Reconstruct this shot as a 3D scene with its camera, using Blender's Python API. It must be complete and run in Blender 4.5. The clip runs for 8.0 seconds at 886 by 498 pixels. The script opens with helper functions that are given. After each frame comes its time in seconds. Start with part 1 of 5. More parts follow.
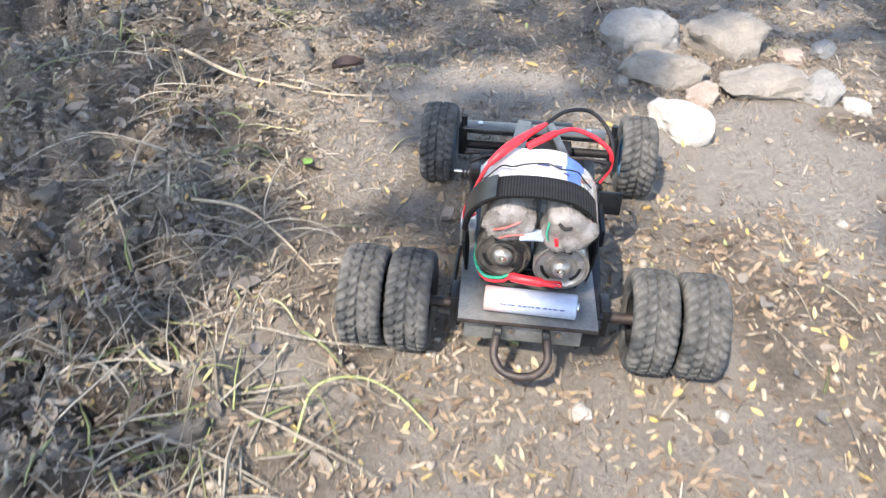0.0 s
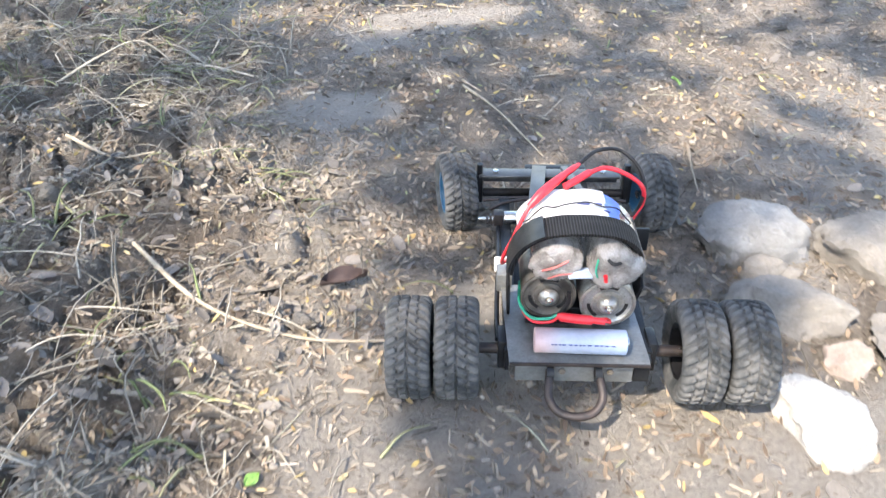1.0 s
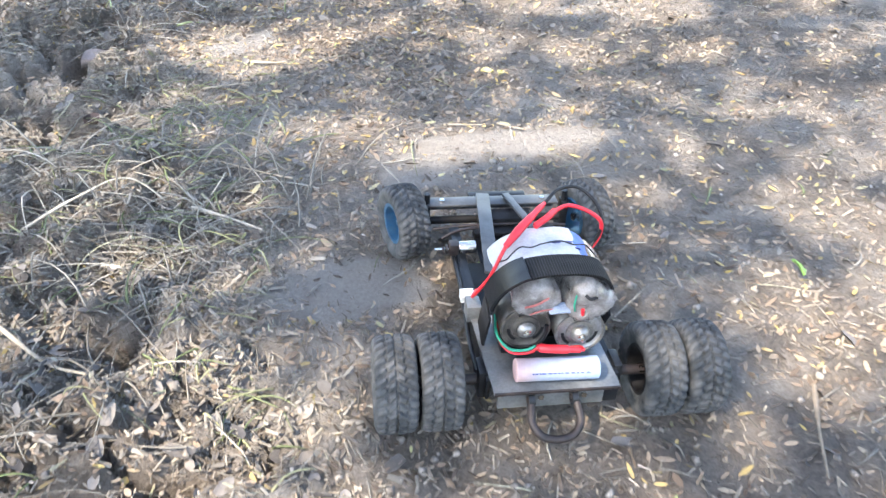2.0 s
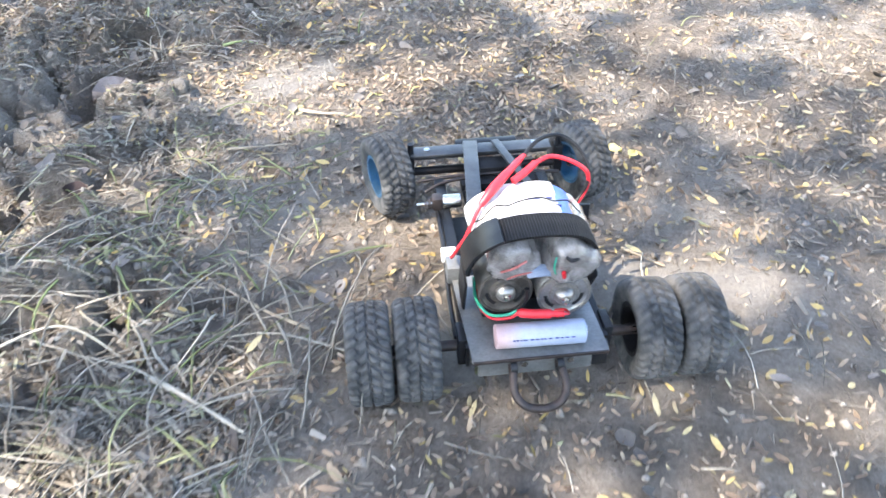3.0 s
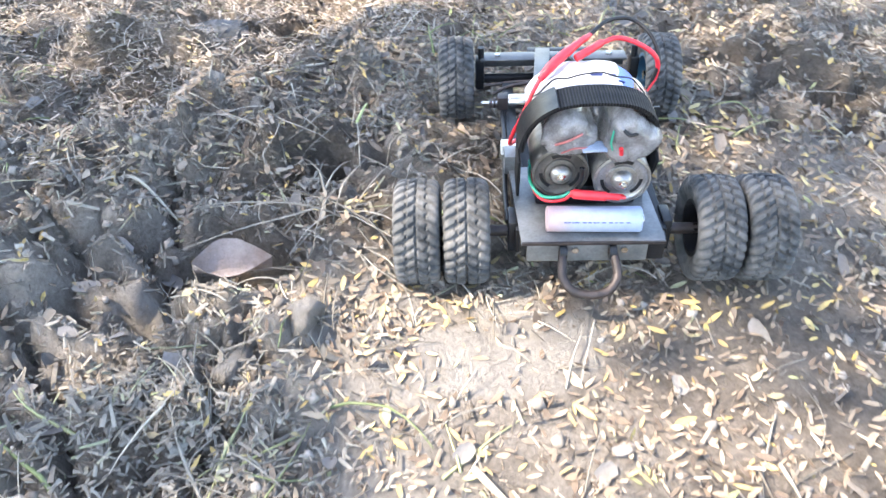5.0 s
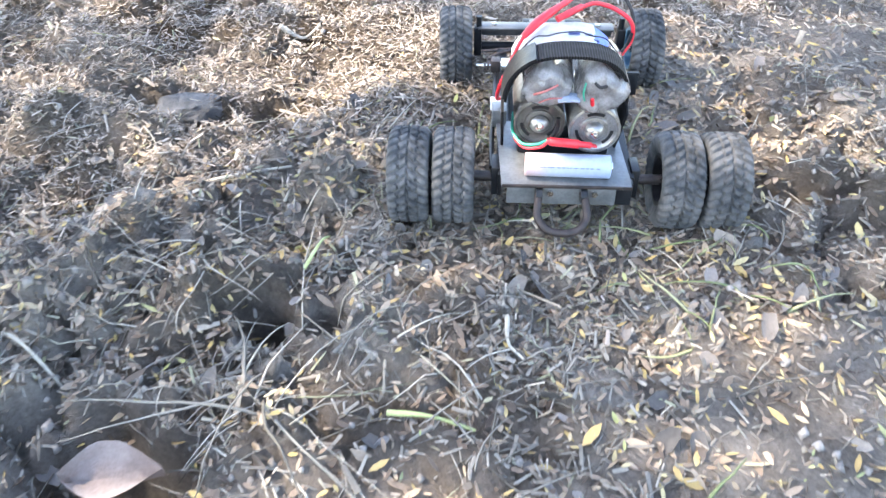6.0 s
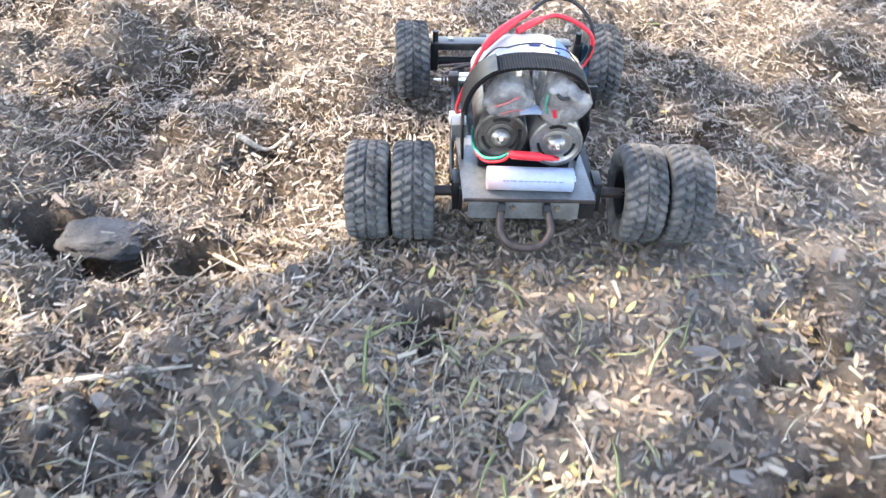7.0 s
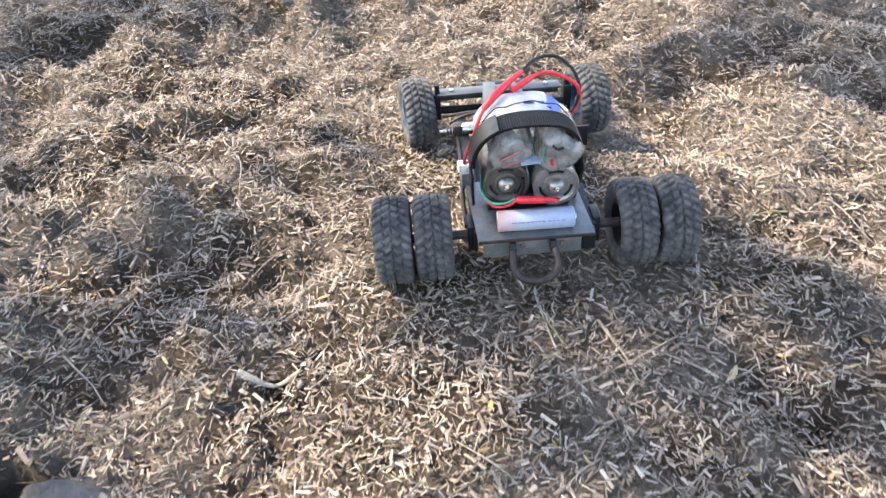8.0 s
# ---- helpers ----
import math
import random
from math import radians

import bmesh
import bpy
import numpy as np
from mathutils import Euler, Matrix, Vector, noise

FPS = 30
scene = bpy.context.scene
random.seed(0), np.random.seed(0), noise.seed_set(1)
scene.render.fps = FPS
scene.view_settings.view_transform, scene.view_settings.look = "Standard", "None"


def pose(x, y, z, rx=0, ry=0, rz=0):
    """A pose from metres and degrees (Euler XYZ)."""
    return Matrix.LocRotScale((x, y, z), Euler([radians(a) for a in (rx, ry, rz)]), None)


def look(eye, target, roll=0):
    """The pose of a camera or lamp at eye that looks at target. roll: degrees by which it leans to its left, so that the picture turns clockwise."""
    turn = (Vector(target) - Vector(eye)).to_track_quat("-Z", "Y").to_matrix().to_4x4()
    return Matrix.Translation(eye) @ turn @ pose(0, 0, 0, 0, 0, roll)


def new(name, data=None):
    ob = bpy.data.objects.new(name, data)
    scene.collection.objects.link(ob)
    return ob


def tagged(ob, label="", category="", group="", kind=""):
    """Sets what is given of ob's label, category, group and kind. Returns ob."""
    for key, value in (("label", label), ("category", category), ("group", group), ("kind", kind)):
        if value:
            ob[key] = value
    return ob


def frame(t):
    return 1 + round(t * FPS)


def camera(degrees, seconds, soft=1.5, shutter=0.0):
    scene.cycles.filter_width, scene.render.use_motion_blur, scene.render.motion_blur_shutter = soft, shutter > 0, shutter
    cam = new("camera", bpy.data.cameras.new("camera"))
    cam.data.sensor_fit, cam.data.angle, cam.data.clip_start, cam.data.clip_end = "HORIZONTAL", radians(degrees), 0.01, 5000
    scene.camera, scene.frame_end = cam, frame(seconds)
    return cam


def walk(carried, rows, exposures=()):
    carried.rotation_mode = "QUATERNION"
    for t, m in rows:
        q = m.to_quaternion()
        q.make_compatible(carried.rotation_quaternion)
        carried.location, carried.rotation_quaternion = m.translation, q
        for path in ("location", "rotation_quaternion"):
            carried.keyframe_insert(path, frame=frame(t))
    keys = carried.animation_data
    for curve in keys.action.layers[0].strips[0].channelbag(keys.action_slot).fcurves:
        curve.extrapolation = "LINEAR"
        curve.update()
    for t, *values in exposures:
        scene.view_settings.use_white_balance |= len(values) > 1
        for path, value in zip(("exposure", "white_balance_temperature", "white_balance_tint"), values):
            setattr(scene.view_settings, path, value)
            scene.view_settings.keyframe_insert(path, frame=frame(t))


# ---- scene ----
cam = camera(59.5, 8.0, soft=1.4, shutter=0.2)
walk(cam, [
    (0, look((-0.506, -0.643, 0.432), (-0.4441, 0.1350, -0.1936), 1.70)),
    (0.5, look((-0.493, -0.478, 0.459), (-0.4466, 0.3009, -0.1671), 2.09)),
    (1, look((-0.458, -0.292, 0.451), (-0.4784, 0.5070, -0.1502), 1.37)),
    (1.5, look((-0.421, -0.128, 0.495), (-0.5105, 0.6692, -0.1019), 1.50)),
    (1.7, look((-0.415, -0.075, 0.486), (-0.5183, 0.7324, -0.0957), 1.11)),
    (2.8, look((-0.487, 0.290, 0.470), (-0.7230, 1.0547, -0.1297), -0.44)),
    (3, look((-0.488, 0.374, 0.447), (-0.7392, 1.1225, -0.1667), -0.03)),
    (3.5, look((-0.505, 0.555, 0.452), (-0.8129, 1.2819, -0.1618), 0.19)),
    (4, look((-0.598, 0.714, 0.385), (-1.0280, 1.3843, -0.2203), 1.50)),
    (4.5, look((-0.672, 0.825, 0.379), (-1.1265, 1.4367, -0.2685), 2.17)),
    (4.7, look((-0.704, 0.871, 0.383), (-1.2048, 1.4382, -0.2713), 1.26)),
    (5.8, look((-0.821, 1.076, 0.421), (-1.4285, 1.5198, -0.2378), -0.31)),
    (6, look((-0.853, 1.116, 0.403), (-1.4568, 1.5611, -0.2574), -0.30)),
    (6.5, look((-0.948, 1.213, 0.395), (-1.5596, 1.6434, -0.2693), 1.86)),
    (7, look((-1.020, 1.300, 0.406), (-1.6574, 1.7105, -0.2463), 3.30)),
    (7.5, look((-1.099, 1.420, 0.437), (-1.8172, 1.7076, -0.1955), -2.52)),
    (8, look((-1.183, 1.477, 0.449), (-1.9298, 1.7410, -0.1620), -2.23)),
], [(0, 2.03, 7300, 12), (0.5, 2.17, 7300, 12), (1, 2.35, 7200, 11), (1.5, 2.5, 7100, 11), (3, 2.72, 7100, 11), (3.5, 2.72, 7100, 11), (4, 2.9, 7200, 12), (4.5, 2.98, 7300, 12), (6, 3.15, 7100, 12), (6.5, 3.1, 7100, 12), (7, 2.95, 7500, 14), (7.5, 2.6, 7500, 13), (8, 2.42, 7700, 14)])
# the truck's way: seconds, x, y, z, heading, pitch, roll
TRUCK = [
    (0, -0.407, -0.225, -0.003, -10.3, -0.1, -0.3),
    (0.5, -0.376, -0.034, 0.003, -7.4, -1.3, -1.6),
    (1, -0.367, 0.128, 0.006, -0.0, -2.5, -2.0),
    (1.5, -0.386, 0.299, 0.004, 9.6, 0.7, -2.6),
    (1.7, -0.397, 0.369, -0.004, 12.8, 0.6, 2.0),
    (2.8, -0.522, 0.721, -0.002, 24.2, -0.5, 2.6),
    (3, -0.558, 0.796, -0.004, 25.3, 2.2, -0.7),
    (3.5, -0.649, 0.949, -0.011, 34.4, 0.5, 0.1),
    (4, -0.749, 1.082, 0.001, 40.9, 1.1, -1.8),
    (4.5, -0.872, 1.187, -0.000, 48.6, -2.0, 1.3),
    (4.7, -0.929, 1.239, -0.005, 47.4, 0.5, -1.4),
    (5.8, -1.148, 1.449, 0.006, 47.8, -3.5, -0.5),
    (6, -1.202, 1.494, -0.005, 50.6, -0.6, -0.2),
    (6.5, -1.271, 1.548, 0.005, 54.9, 0.7, 5.0),
    (7, -1.402, 1.621, 0.005, 59.7, -1.7, -1.2),
    (7.5, -1.538, 1.689, -0.002, 65.8, 0.6, -1.6),
    (8, -1.678, 1.738, 0.002, 72.4, 0.6, -1.7),
]

# ---- world, sun, exposure ----
SUN = Vector((-0.37, -0.49, 0.79)).normalized()
sky_world = bpy.data.worlds.new("daylight")
scene.world = sky_world
sky_world.use_nodes = True
_bg = sky_world.node_tree.nodes["Background"]
_sky = sky_world.node_tree.nodes.new("ShaderNodeTexSky")
_sky.sky_type, _sky.sun_disc = "NISHITA", False
_sky.sun_elevation = math.asin(SUN.z)
_sky.sun_rotation = math.atan2(SUN.x, SUN.y)
sky_world.node_tree.links.new(_sky.outputs[0], _bg.inputs[0])
_bg.inputs[1].default_value = 0.15
_sun = bpy.data.lights.new("sun", "SUN")
_sun.energy, _sun.angle, _sun.color = 2.5, radians(0.6), (1.0, 0.94, 0.86)
sun_lamp = new("sun", _sun)
sun_lamp.matrix_world = look(SUN * 8, (0, 0, 0))


# ---- materials ----
def shader(name):
    m = bpy.data.materials.new(name)
    m.use_nodes = True
    t = m.node_tree
    return m, t, t.nodes["Principled BSDF"]


def tex_noise(t, coord, scale, detail=5, rough=0.6, distort=0.0):
    n = t.nodes.new("ShaderNodeTexNoise")
    n.inputs["Scale"].default_value, n.inputs["Detail"].default_value = scale, detail
    n.inputs["Roughness"].default_value, n.inputs["Distortion"].default_value = rough, distort
    t.links.new(coord, n.inputs["Vector"])
    return n.outputs["Fac"]


def ramp(t, fac, stops, constant=False):
    r = t.nodes.new("ShaderNodeValToRGB")
    if constant:
        r.color_ramp.interpolation = "CONSTANT"
    e = r.color_ramp.elements
    while len(e) < len(stops):
        e.new(0.5)
    for el, (p, c) in zip(e, stops):
        el.position, el.color = p, (*c, 1) if len(c) == 3 else c
    t.links.new(fac, r.inputs[0])
    return r.outputs[0]


def blend(t, fac, a, b, mode="MIX"):
    n = t.nodes.new("ShaderNodeMix")
    n.data_type, n.blend_type = "RGBA", mode
    for s, v in ((n.inputs[0], fac), (n.inputs[6], a), (n.inputs[7], b)):
        if isinstance(v, (int, float)):
            s.default_value = v
        elif isinstance(v, tuple):
            s.default_value = (*v, 1)
        else:
            t.links.new(v, s)
    return n.outputs[2]


def relief(t, p, height, strength, distance):
    b = t.nodes.new("ShaderNodeBump")
    b.inputs["Strength"].default_value, b.inputs["Distance"].default_value = strength, distance
    t.links.new(height, b.inputs["Height"])
    t.links.new(b.outputs[0], p.inputs["Normal"])


def surface(name, c1, c2, rough=0.6, metal=0.0, scale=60, bump=0.3, depth=0.0006, dust=0.0, dust_color=(0.36, 0.31, 0.25), coat=0.0, shine=0.5):
    """A worn surface: two colours mixed at two scales, fine relief, and dust that lies in patches."""
    m, t, p = shader(name)
    co = t.nodes.new("ShaderNodeTexCoord").outputs["Object"]
    big, fine = tex_noise(t, co, scale, 4), tex_noise(t, co, scale * 9, 6, 0.7)
    col = blend(t, ramp(t, big, [(0.35, (0, 0, 0)), (0.65, (1, 1, 1))]), c1, c2)
    col = blend(t, 0.35, col, ramp(t, fine, [(0.3, (0.25, 0.25, 0.25)), (0.7, (0.8, 0.8, 0.8))]), "OVERLAY")
    if dust:
        d = ramp(t, tex_noise(t, co, scale * 0.7, 8, 0.75), [(0.62 - dust * 0.45, (0, 0, 0)), (0.78 - dust * 0.3, (1, 1, 1))])
        k = t.nodes.new("ShaderNodeMath")
        k.operation = "MULTIPLY"
        t.links.new(d, k.inputs[0])
        k.inputs[1].default_value = min(1.0, dust * 1.2)
        col = blend(t, k.outputs[0], col, dust_color)
    t.links.new(col, p.inputs["Base Color"])
    r = ramp(t, fine, [(0.2, (rough * 0.75,) * 3), (0.8, (min(1, rough * 1.25),) * 3)])
    t.links.new(r, p.inputs["Roughness"])
    p.inputs["Metallic"].default_value = metal
    p.inputs["Coat Weight"].default_value = coat
    p.inputs["Specular IOR Level"].default_value = shine
    relief(t, p, fine, bump, depth)
    return m


def litter(name, stops, rough=0.8, gloss=0.3):
    """Small dry plant pieces: each loose piece takes its own colour."""
    m, t, p = shader(name)
    g = t.nodes.new("ShaderNodeNewGeometry")
    co = t.nodes.new("ShaderNodeTexCoord").outputs["Object"]
    col = ramp(t, g.outputs["Random Per Island"], stops)
    col = blend(t, 0.4, col, ramp(t, tex_noise(t, co, 400, 4, 0.7), [(0.3, (0.3, 0.3, 0.3)), (0.7, (0.75, 0.75, 0.75))]), "OVERLAY")
    # soil and mould lie on the pieces in patches
    col = blend(t, ramp(t, tex_noise(t, co, 14, 6, 0.7), [(0.45, (0, 0, 0)), (0.75, (0.45, 0.45, 0.45))]), col, (0.20, 0.17, 0.135))
    t.links.new(col, p.inputs["Base Color"])
    p.inputs["Roughness"].default_value = rough
    p.inputs["Specular IOR Level"].default_value = gloss
    return m


def soil_material():
    m, t, p = shader("dry_soil")
    co = t.nodes.new("ShaderNodeTexCoord").outputs["Object"]
    a, b, c = tex_noise(t, co, 3.5, 5, 0.6), tex_noise(t, co, 22, 6, 0.65), tex_noise(t, co, 260, 5, 0.75)
    col = ramp(t, a, [(0.3, (0.235, 0.208, 0.186)), (0.42, (0.285, 0.245, 0.210)), (0.52, (0.325, 0.290, 0.257)), (0.68, (0.40, 0.356, 0.310))])
    col = blend(t, 0.55, col, ramp(t, b, [(0.3, (0.18, 0.18, 0.18)), (0.7, (0.82, 0.8, 0.78))]), "OVERLAY")
    col = blend(t, 0.6, col, ramp(t, c, [(0.3, (0.2, 0.2, 0.2)), (0.7, (0.8, 0.8, 0.8))]), "OVERLAY")
    # covers: trodden straw dust; pale earth and painted sun; damp and painted hole shade
    at = t.nodes.new("ShaderNodeAttribute")
    at.attribute_name = "cover"
    col = blend(t, at.outputs["Fac"], col, ramp(t, b, [(0.3, (0.060, 0.045, 0.033)), (0.7, (0.17, 0.130, 0.092))]))
    # pale dry earth, with sun patches painted into the same colour
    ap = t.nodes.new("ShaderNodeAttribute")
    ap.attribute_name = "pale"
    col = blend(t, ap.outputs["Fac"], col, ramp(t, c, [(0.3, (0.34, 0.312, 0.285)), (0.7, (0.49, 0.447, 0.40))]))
    # dark soil: the shade inside holes put into colour, and faint damp patches
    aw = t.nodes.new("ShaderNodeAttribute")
    aw.attribute_name = "damp_hole_shade"
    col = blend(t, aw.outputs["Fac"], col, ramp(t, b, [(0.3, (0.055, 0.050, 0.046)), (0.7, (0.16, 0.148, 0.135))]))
    t.links.new(col, p.inputs["Base Color"])
    p.inputs["Roughness"].default_value = 0.95
    p.inputs["Specular IOR Level"].default_value = 0.15
    relief(t, p, blend(t, 0.35, tex_noise(t, co, 60, 12, 0.85, 0.6), c), 1.0, 0.024)
    return m


SOIL = soil_material()
RUBBER = surface("dusty_rubber", (0.028, 0.032, 0.036), (0.050, 0.055, 0.059), 0.8, 0, 70, 0.4, 0.0005, 0.50, (0.185, 0.178, 0.172), shine=0.2)
BLACK = surface("black_paint", (0.006, 0.007, 0.009), (0.013, 0.015, 0.018), 0.36, 0, 70, 0.3, 0.0003, 0.18, (0.07, 0.066, 0.062), shine=0.3)
# lighter grey than the chassis: the sky's reflection put into the base colour
BEAM_SKY_GREY = surface("iron_with_sky_sheen", (0.040, 0.044, 0.049), (0.075, 0.081, 0.088), 0.34, 0.1, 60, 0.3, 0.0003, 0.3, (0.12, 0.112, 0.10))
ZINC = surface("dull_zinc_sheet", (0.12, 0.13, 0.135), (0.21, 0.22, 0.225), 0.36, 0.4, 45, 0.2, 0.0003, 0.35, (0.18, 0.168, 0.15))
STEEL = surface("bright_steel", (0.50, 0.49, 0.47), (0.66, 0.65, 0.62), 0.25, 1.0, 120, 0.1, 0.0002)
MOTOR_GREY = surface("motor_can_grey", (0.23, 0.222, 0.215), (0.40, 0.388, 0.375), 0.32, 0.7, 90, 0.15, 0.0002, 0.18, (0.16, 0.145, 0.13))
MOTOR_DARK = surface("motor_can_dark", (0.075, 0.068, 0.062), (0.15, 0.138, 0.128), 0.38, 0.5, 90, 0.15, 0.0002, 0.12)
RUST = surface("rusty_rod", (0.022, 0.019, 0.020), (0.05, 0.037, 0.034), 0.5, 0.3, 130, 0.5, 0.0004, 0.15, (0.13, 0.11, 0.10))
BLUE = surface("blue_rim_plastic", (0.012, 0.075, 0.16), (0.02, 0.11, 0.21), 0.45, 0, 60, 0.2, 0.0003, 0.4, (0.09, 0.10, 0.10))
DARK_RIM = surface("dark_rim_plastic", (0.008, 0.008, 0.009), (0.016, 0.016, 0.018), 0.55, 0, 60, 0.2, 0.0003, 0.15, (0.08, 0.075, 0.07), shine=0.2)
RED = surface("red_insulation", (0.55, 0.018, 0.03), (0.72, 0.03, 0.045), 0.38, 0, 90, 0.2, 0.0003)
DULL_RED = surface("red_under_film", (0.30, 0.09, 0.085), (0.42, 0.14, 0.13), 0.3, 0, 90, 0.2, 0.0003)
WIRE_BLACK = surface("black_insulation", (0.008, 0.008, 0.009), (0.02, 0.02, 0.022), 0.4, 0, 90, 0.2, 0.0002, shine=0.3)
WIRE_GREEN = surface("green_insulation", (0.01, 0.22, 0.15), (0.02, 0.32, 0.2), 0.4, 0, 90, 0.2, 0.0002)
WHITE_PLASTIC = surface("white_plastic", (0.62, 0.61, 0.58), (0.75, 0.74, 0.72), 0.4, 0, 90, 0.2, 0.0002, 0.2)
PAPER = surface("white_paper_wrap", (0.42, 0.43, 0.455), (0.57, 0.575, 0.59), 0.6, 0, 50, 0.6, 0.0015)
PAPER_BLUE = surface("blue_paper_wrap", (0.05, 0.13, 0.52), (0.09, 0.2, 0.62), 0.5, 0, 60, 0.4, 0.0006)
TAPE = surface("pale_blue_film", (0.26, 0.34, 0.48), (0.38, 0.45, 0.56), 0.25, 0, 80, 0.6, 0.001)
INK = surface("blue_ink", (0.05, 0.07, 0.22), (0.09, 0.11, 0.28), 0.6)
CLEAR = surface("cloudy_shrink_film", (0.15, 0.136, 0.132), (0.37, 0.355, 0.36), 0.20, 0, 85, 1.0, 0.003, 0.25, (0.30, 0.215, 0.185), coat=0.9)


def webbing_material():
    m, t, p = shader("black_webbing")
    co = t.nodes.new("ShaderNodeTexCoord").outputs["Object"]
    w = t.nodes.new("ShaderNodeTexWave")
    w.bands_direction = "X"
    w.inputs["Scale"].default_value = 165
    t.links.new(co, w.inputs["Vector"])
    t.links.new(ramp(t, w.outputs["Fac"], [(0.2, (0.004, 0.004, 0.005)), (0.8, (0.020, 0.020, 0.022))]), p.inputs["Base Color"])
    p.inputs["Roughness"].default_value = 0.75
    p.inputs["Specular IOR Level"].default_value = 0.2
    relief(t, p, w.outputs["Fac"], 0.8, 0.0006)
    return m


def cell_material():
    """The cell's shrink sleeve, printed from pink to pale blue along its length."""
    m, t, p = shader("cell_sleeve")
    tc = t.nodes.new("ShaderNodeTexCoord")
    sp = t.nodes.new("ShaderNodeSeparateXYZ")
    t.links.new(tc.outputs["Object"], sp.inputs[0])
    mr = t.nodes.new("ShaderNodeMapRange")
    mr.inputs[1].default_value, mr.inputs[2].default_value = -0.033, 0.033
    t.links.new(sp.outputs[0], mr.inputs[0])
    col = ramp(t, mr.outputs[0], [(0.0, (0.50, 0.33, 0.315)), (0.16, (0.46, 0.37, 0.40)), (0.3, (0.37, 0.405, 0.49)), (1.0, (0.26, 0.335, 0.485))])
    col = blend(t, 0.25, col, ramp(t, tex_noise(t, tc.outputs["Object"], 150, 6, 0.7), [(0.3, (0.3, 0.3, 0.3)), (0.7, (0.7, 0.7, 0.7))]), "OVERLAY")
    t.links.new(col, p.inputs["Base Color"])
    p.inputs["Roughness"].default_value = 0.38
    return m


WEBBING, SLEEVE = webbing_material(), cell_material()
LEAFLETS = litter("fallen_leaflets", [(0.0, (0.065, 0.047, 0.037)), (0.25, (0.145, 0.106, 0.078)), (0.5, (0.215, 0.160, 0.117)), (0.75, (0.275, 0.213, 0.156)), (0.91, (0.32, 0.258, 0.187)), (0.95, (0.40, 0.305, 0.13)), (0.975, (0.37, 0.275, 0.09)), (0.985, (0.38, 0.33, 0.26)), (1.0, (0.20, 0.23, 0.10))])
STRAW = litter("chopped_straw", [(0.0, (0.045, 0.036, 0.029)), (0.22, (0.125, 0.098, 0.078)), (0.48, (0.235, 0.192, 0.157)), (0.75, (0.34, 0.287, 0.240)), (0.95, (0.45, 0.396, 0.338)), (1.0, (0.24, 0.24, 0.145))])
YELLOW_LITTER = litter("yellow_leaflets", [(0.0, (0.30, 0.20, 0.085)), (0.35, (0.38, 0.275, 0.11)), (0.7, (0.45, 0.35, 0.16)), (0.9, (0.46, 0.40, 0.25)), (1.0, (0.28, 0.31, 0.12))])
BITS = litter("litter_bits", [(0.0, (0.06, 0.050, 0.041)), (0.3, (0.135, 0.112, 0.090)), (0.6, (0.21, 0.177, 0.143)), (0.9, (0.285, 0.246, 0.20)), (1.0, (0.36, 0.315, 0.255))])
MOULD = litter("leaf_mould", [(0.0, (0.05, 0.046, 0.044)), (0.4, (0.115, 0.105, 0.10)), (0.75, (0.185, 0.170, 0.16)), (1.0, (0.25, 0.215, 0.18))], 0.75)
STEMS = litter("dry_grass_stems", [(0.0, (0.10, 0.089, 0.074)), (0.35, (0.20, 0.180, 0.152)), (0.7, (0.30, 0.274, 0.234)), (0.92, (0.42, 0.388, 0.335)), (1.0, (0.22, 0.24, 0.14))])
MATTED = litter("matted_litter", [(0.0, (0.09, 0.080, 0.068)), (0.4, (0.175, 0.157, 0.133)), (0.75, (0.25, 0.227, 0.194)), (0.9, (0.32, 0.29, 0.245)), (1.0, (0.23, 0.24, 0.15))])
GREEN = litter("green_grass", [(0.0, (0.10, 0.13, 0.055)), (0.4, (0.17, 0.20, 0.09)), (0.75, (0.27, 0.28, 0.14)), (1.0, (0.36, 0.34, 0.2))], 0.6)
CLOD_SOIL = surface("clod_soil", (0.20, 0.182, 0.164), (0.31, 0.28, 0.25), 0.95, 0, 40, 1.0, 0.012, 0.3, (0.16, 0.14, 0.12))
CRUMBS = litter("soil_crumbs", [(0.0, (0.15, 0.134, 0.118)), (0.5, (0.23, 0.206, 0.182)), (1.0, (0.31, 0.28, 0.248))], 0.95, 0.1)
STONE_GREY = surface("grey_stone", (0.235, 0.235, 0.237), (0.34, 0.337, 0.335), 0.9, 0, 28, 1.0, 0.006, 0.25, (0.31, 0.29, 0.265))
STONE_WHITE = surface("white_stone", (0.42, 0.405, 0.39), (0.62, 0.605, 0.58), 0.85, 0, 40, 1.0, 0.006, 0.15)
STONE_TAN = surface("tan_stone", (0.235, 0.215, 0.195), (0.35, 0.322, 0.292), 0.9, 0, 30, 1.0, 0.006, 0.35, (0.32, 0.285, 0.245))
HARD_CLOD = surface("hard_grey_clod", (0.120, 0.124, 0.130), (0.205, 0.207, 0.210), 0.9, 0, 45, 1.0, 0.008, 0.25, (0.20, 0.185, 0.165))
STONE_RED = surface("reddish_stone", (0.255, 0.205, 0.18), (0.34, 0.285, 0.255), 0.9, 0, 40, 0.9, 0.003, 0.25)
DEAD_LEAF = surface("dead_leaf", (0.27, 0.215, 0.195), (0.37, 0.31, 0.285), 0.65, 0, 60, 0.9, 0.002)
BARK = surface("bark", (0.12, 0.09, 0.065), (0.2, 0.16, 0.12), 0.9, 0, 12, 1.0, 0.01)
CROWN = litter("tree_leaves", [(0.0, (0.05, 0.10, 0.025)), (1.0, (0.10, 0.16, 0.05))], 0.6)
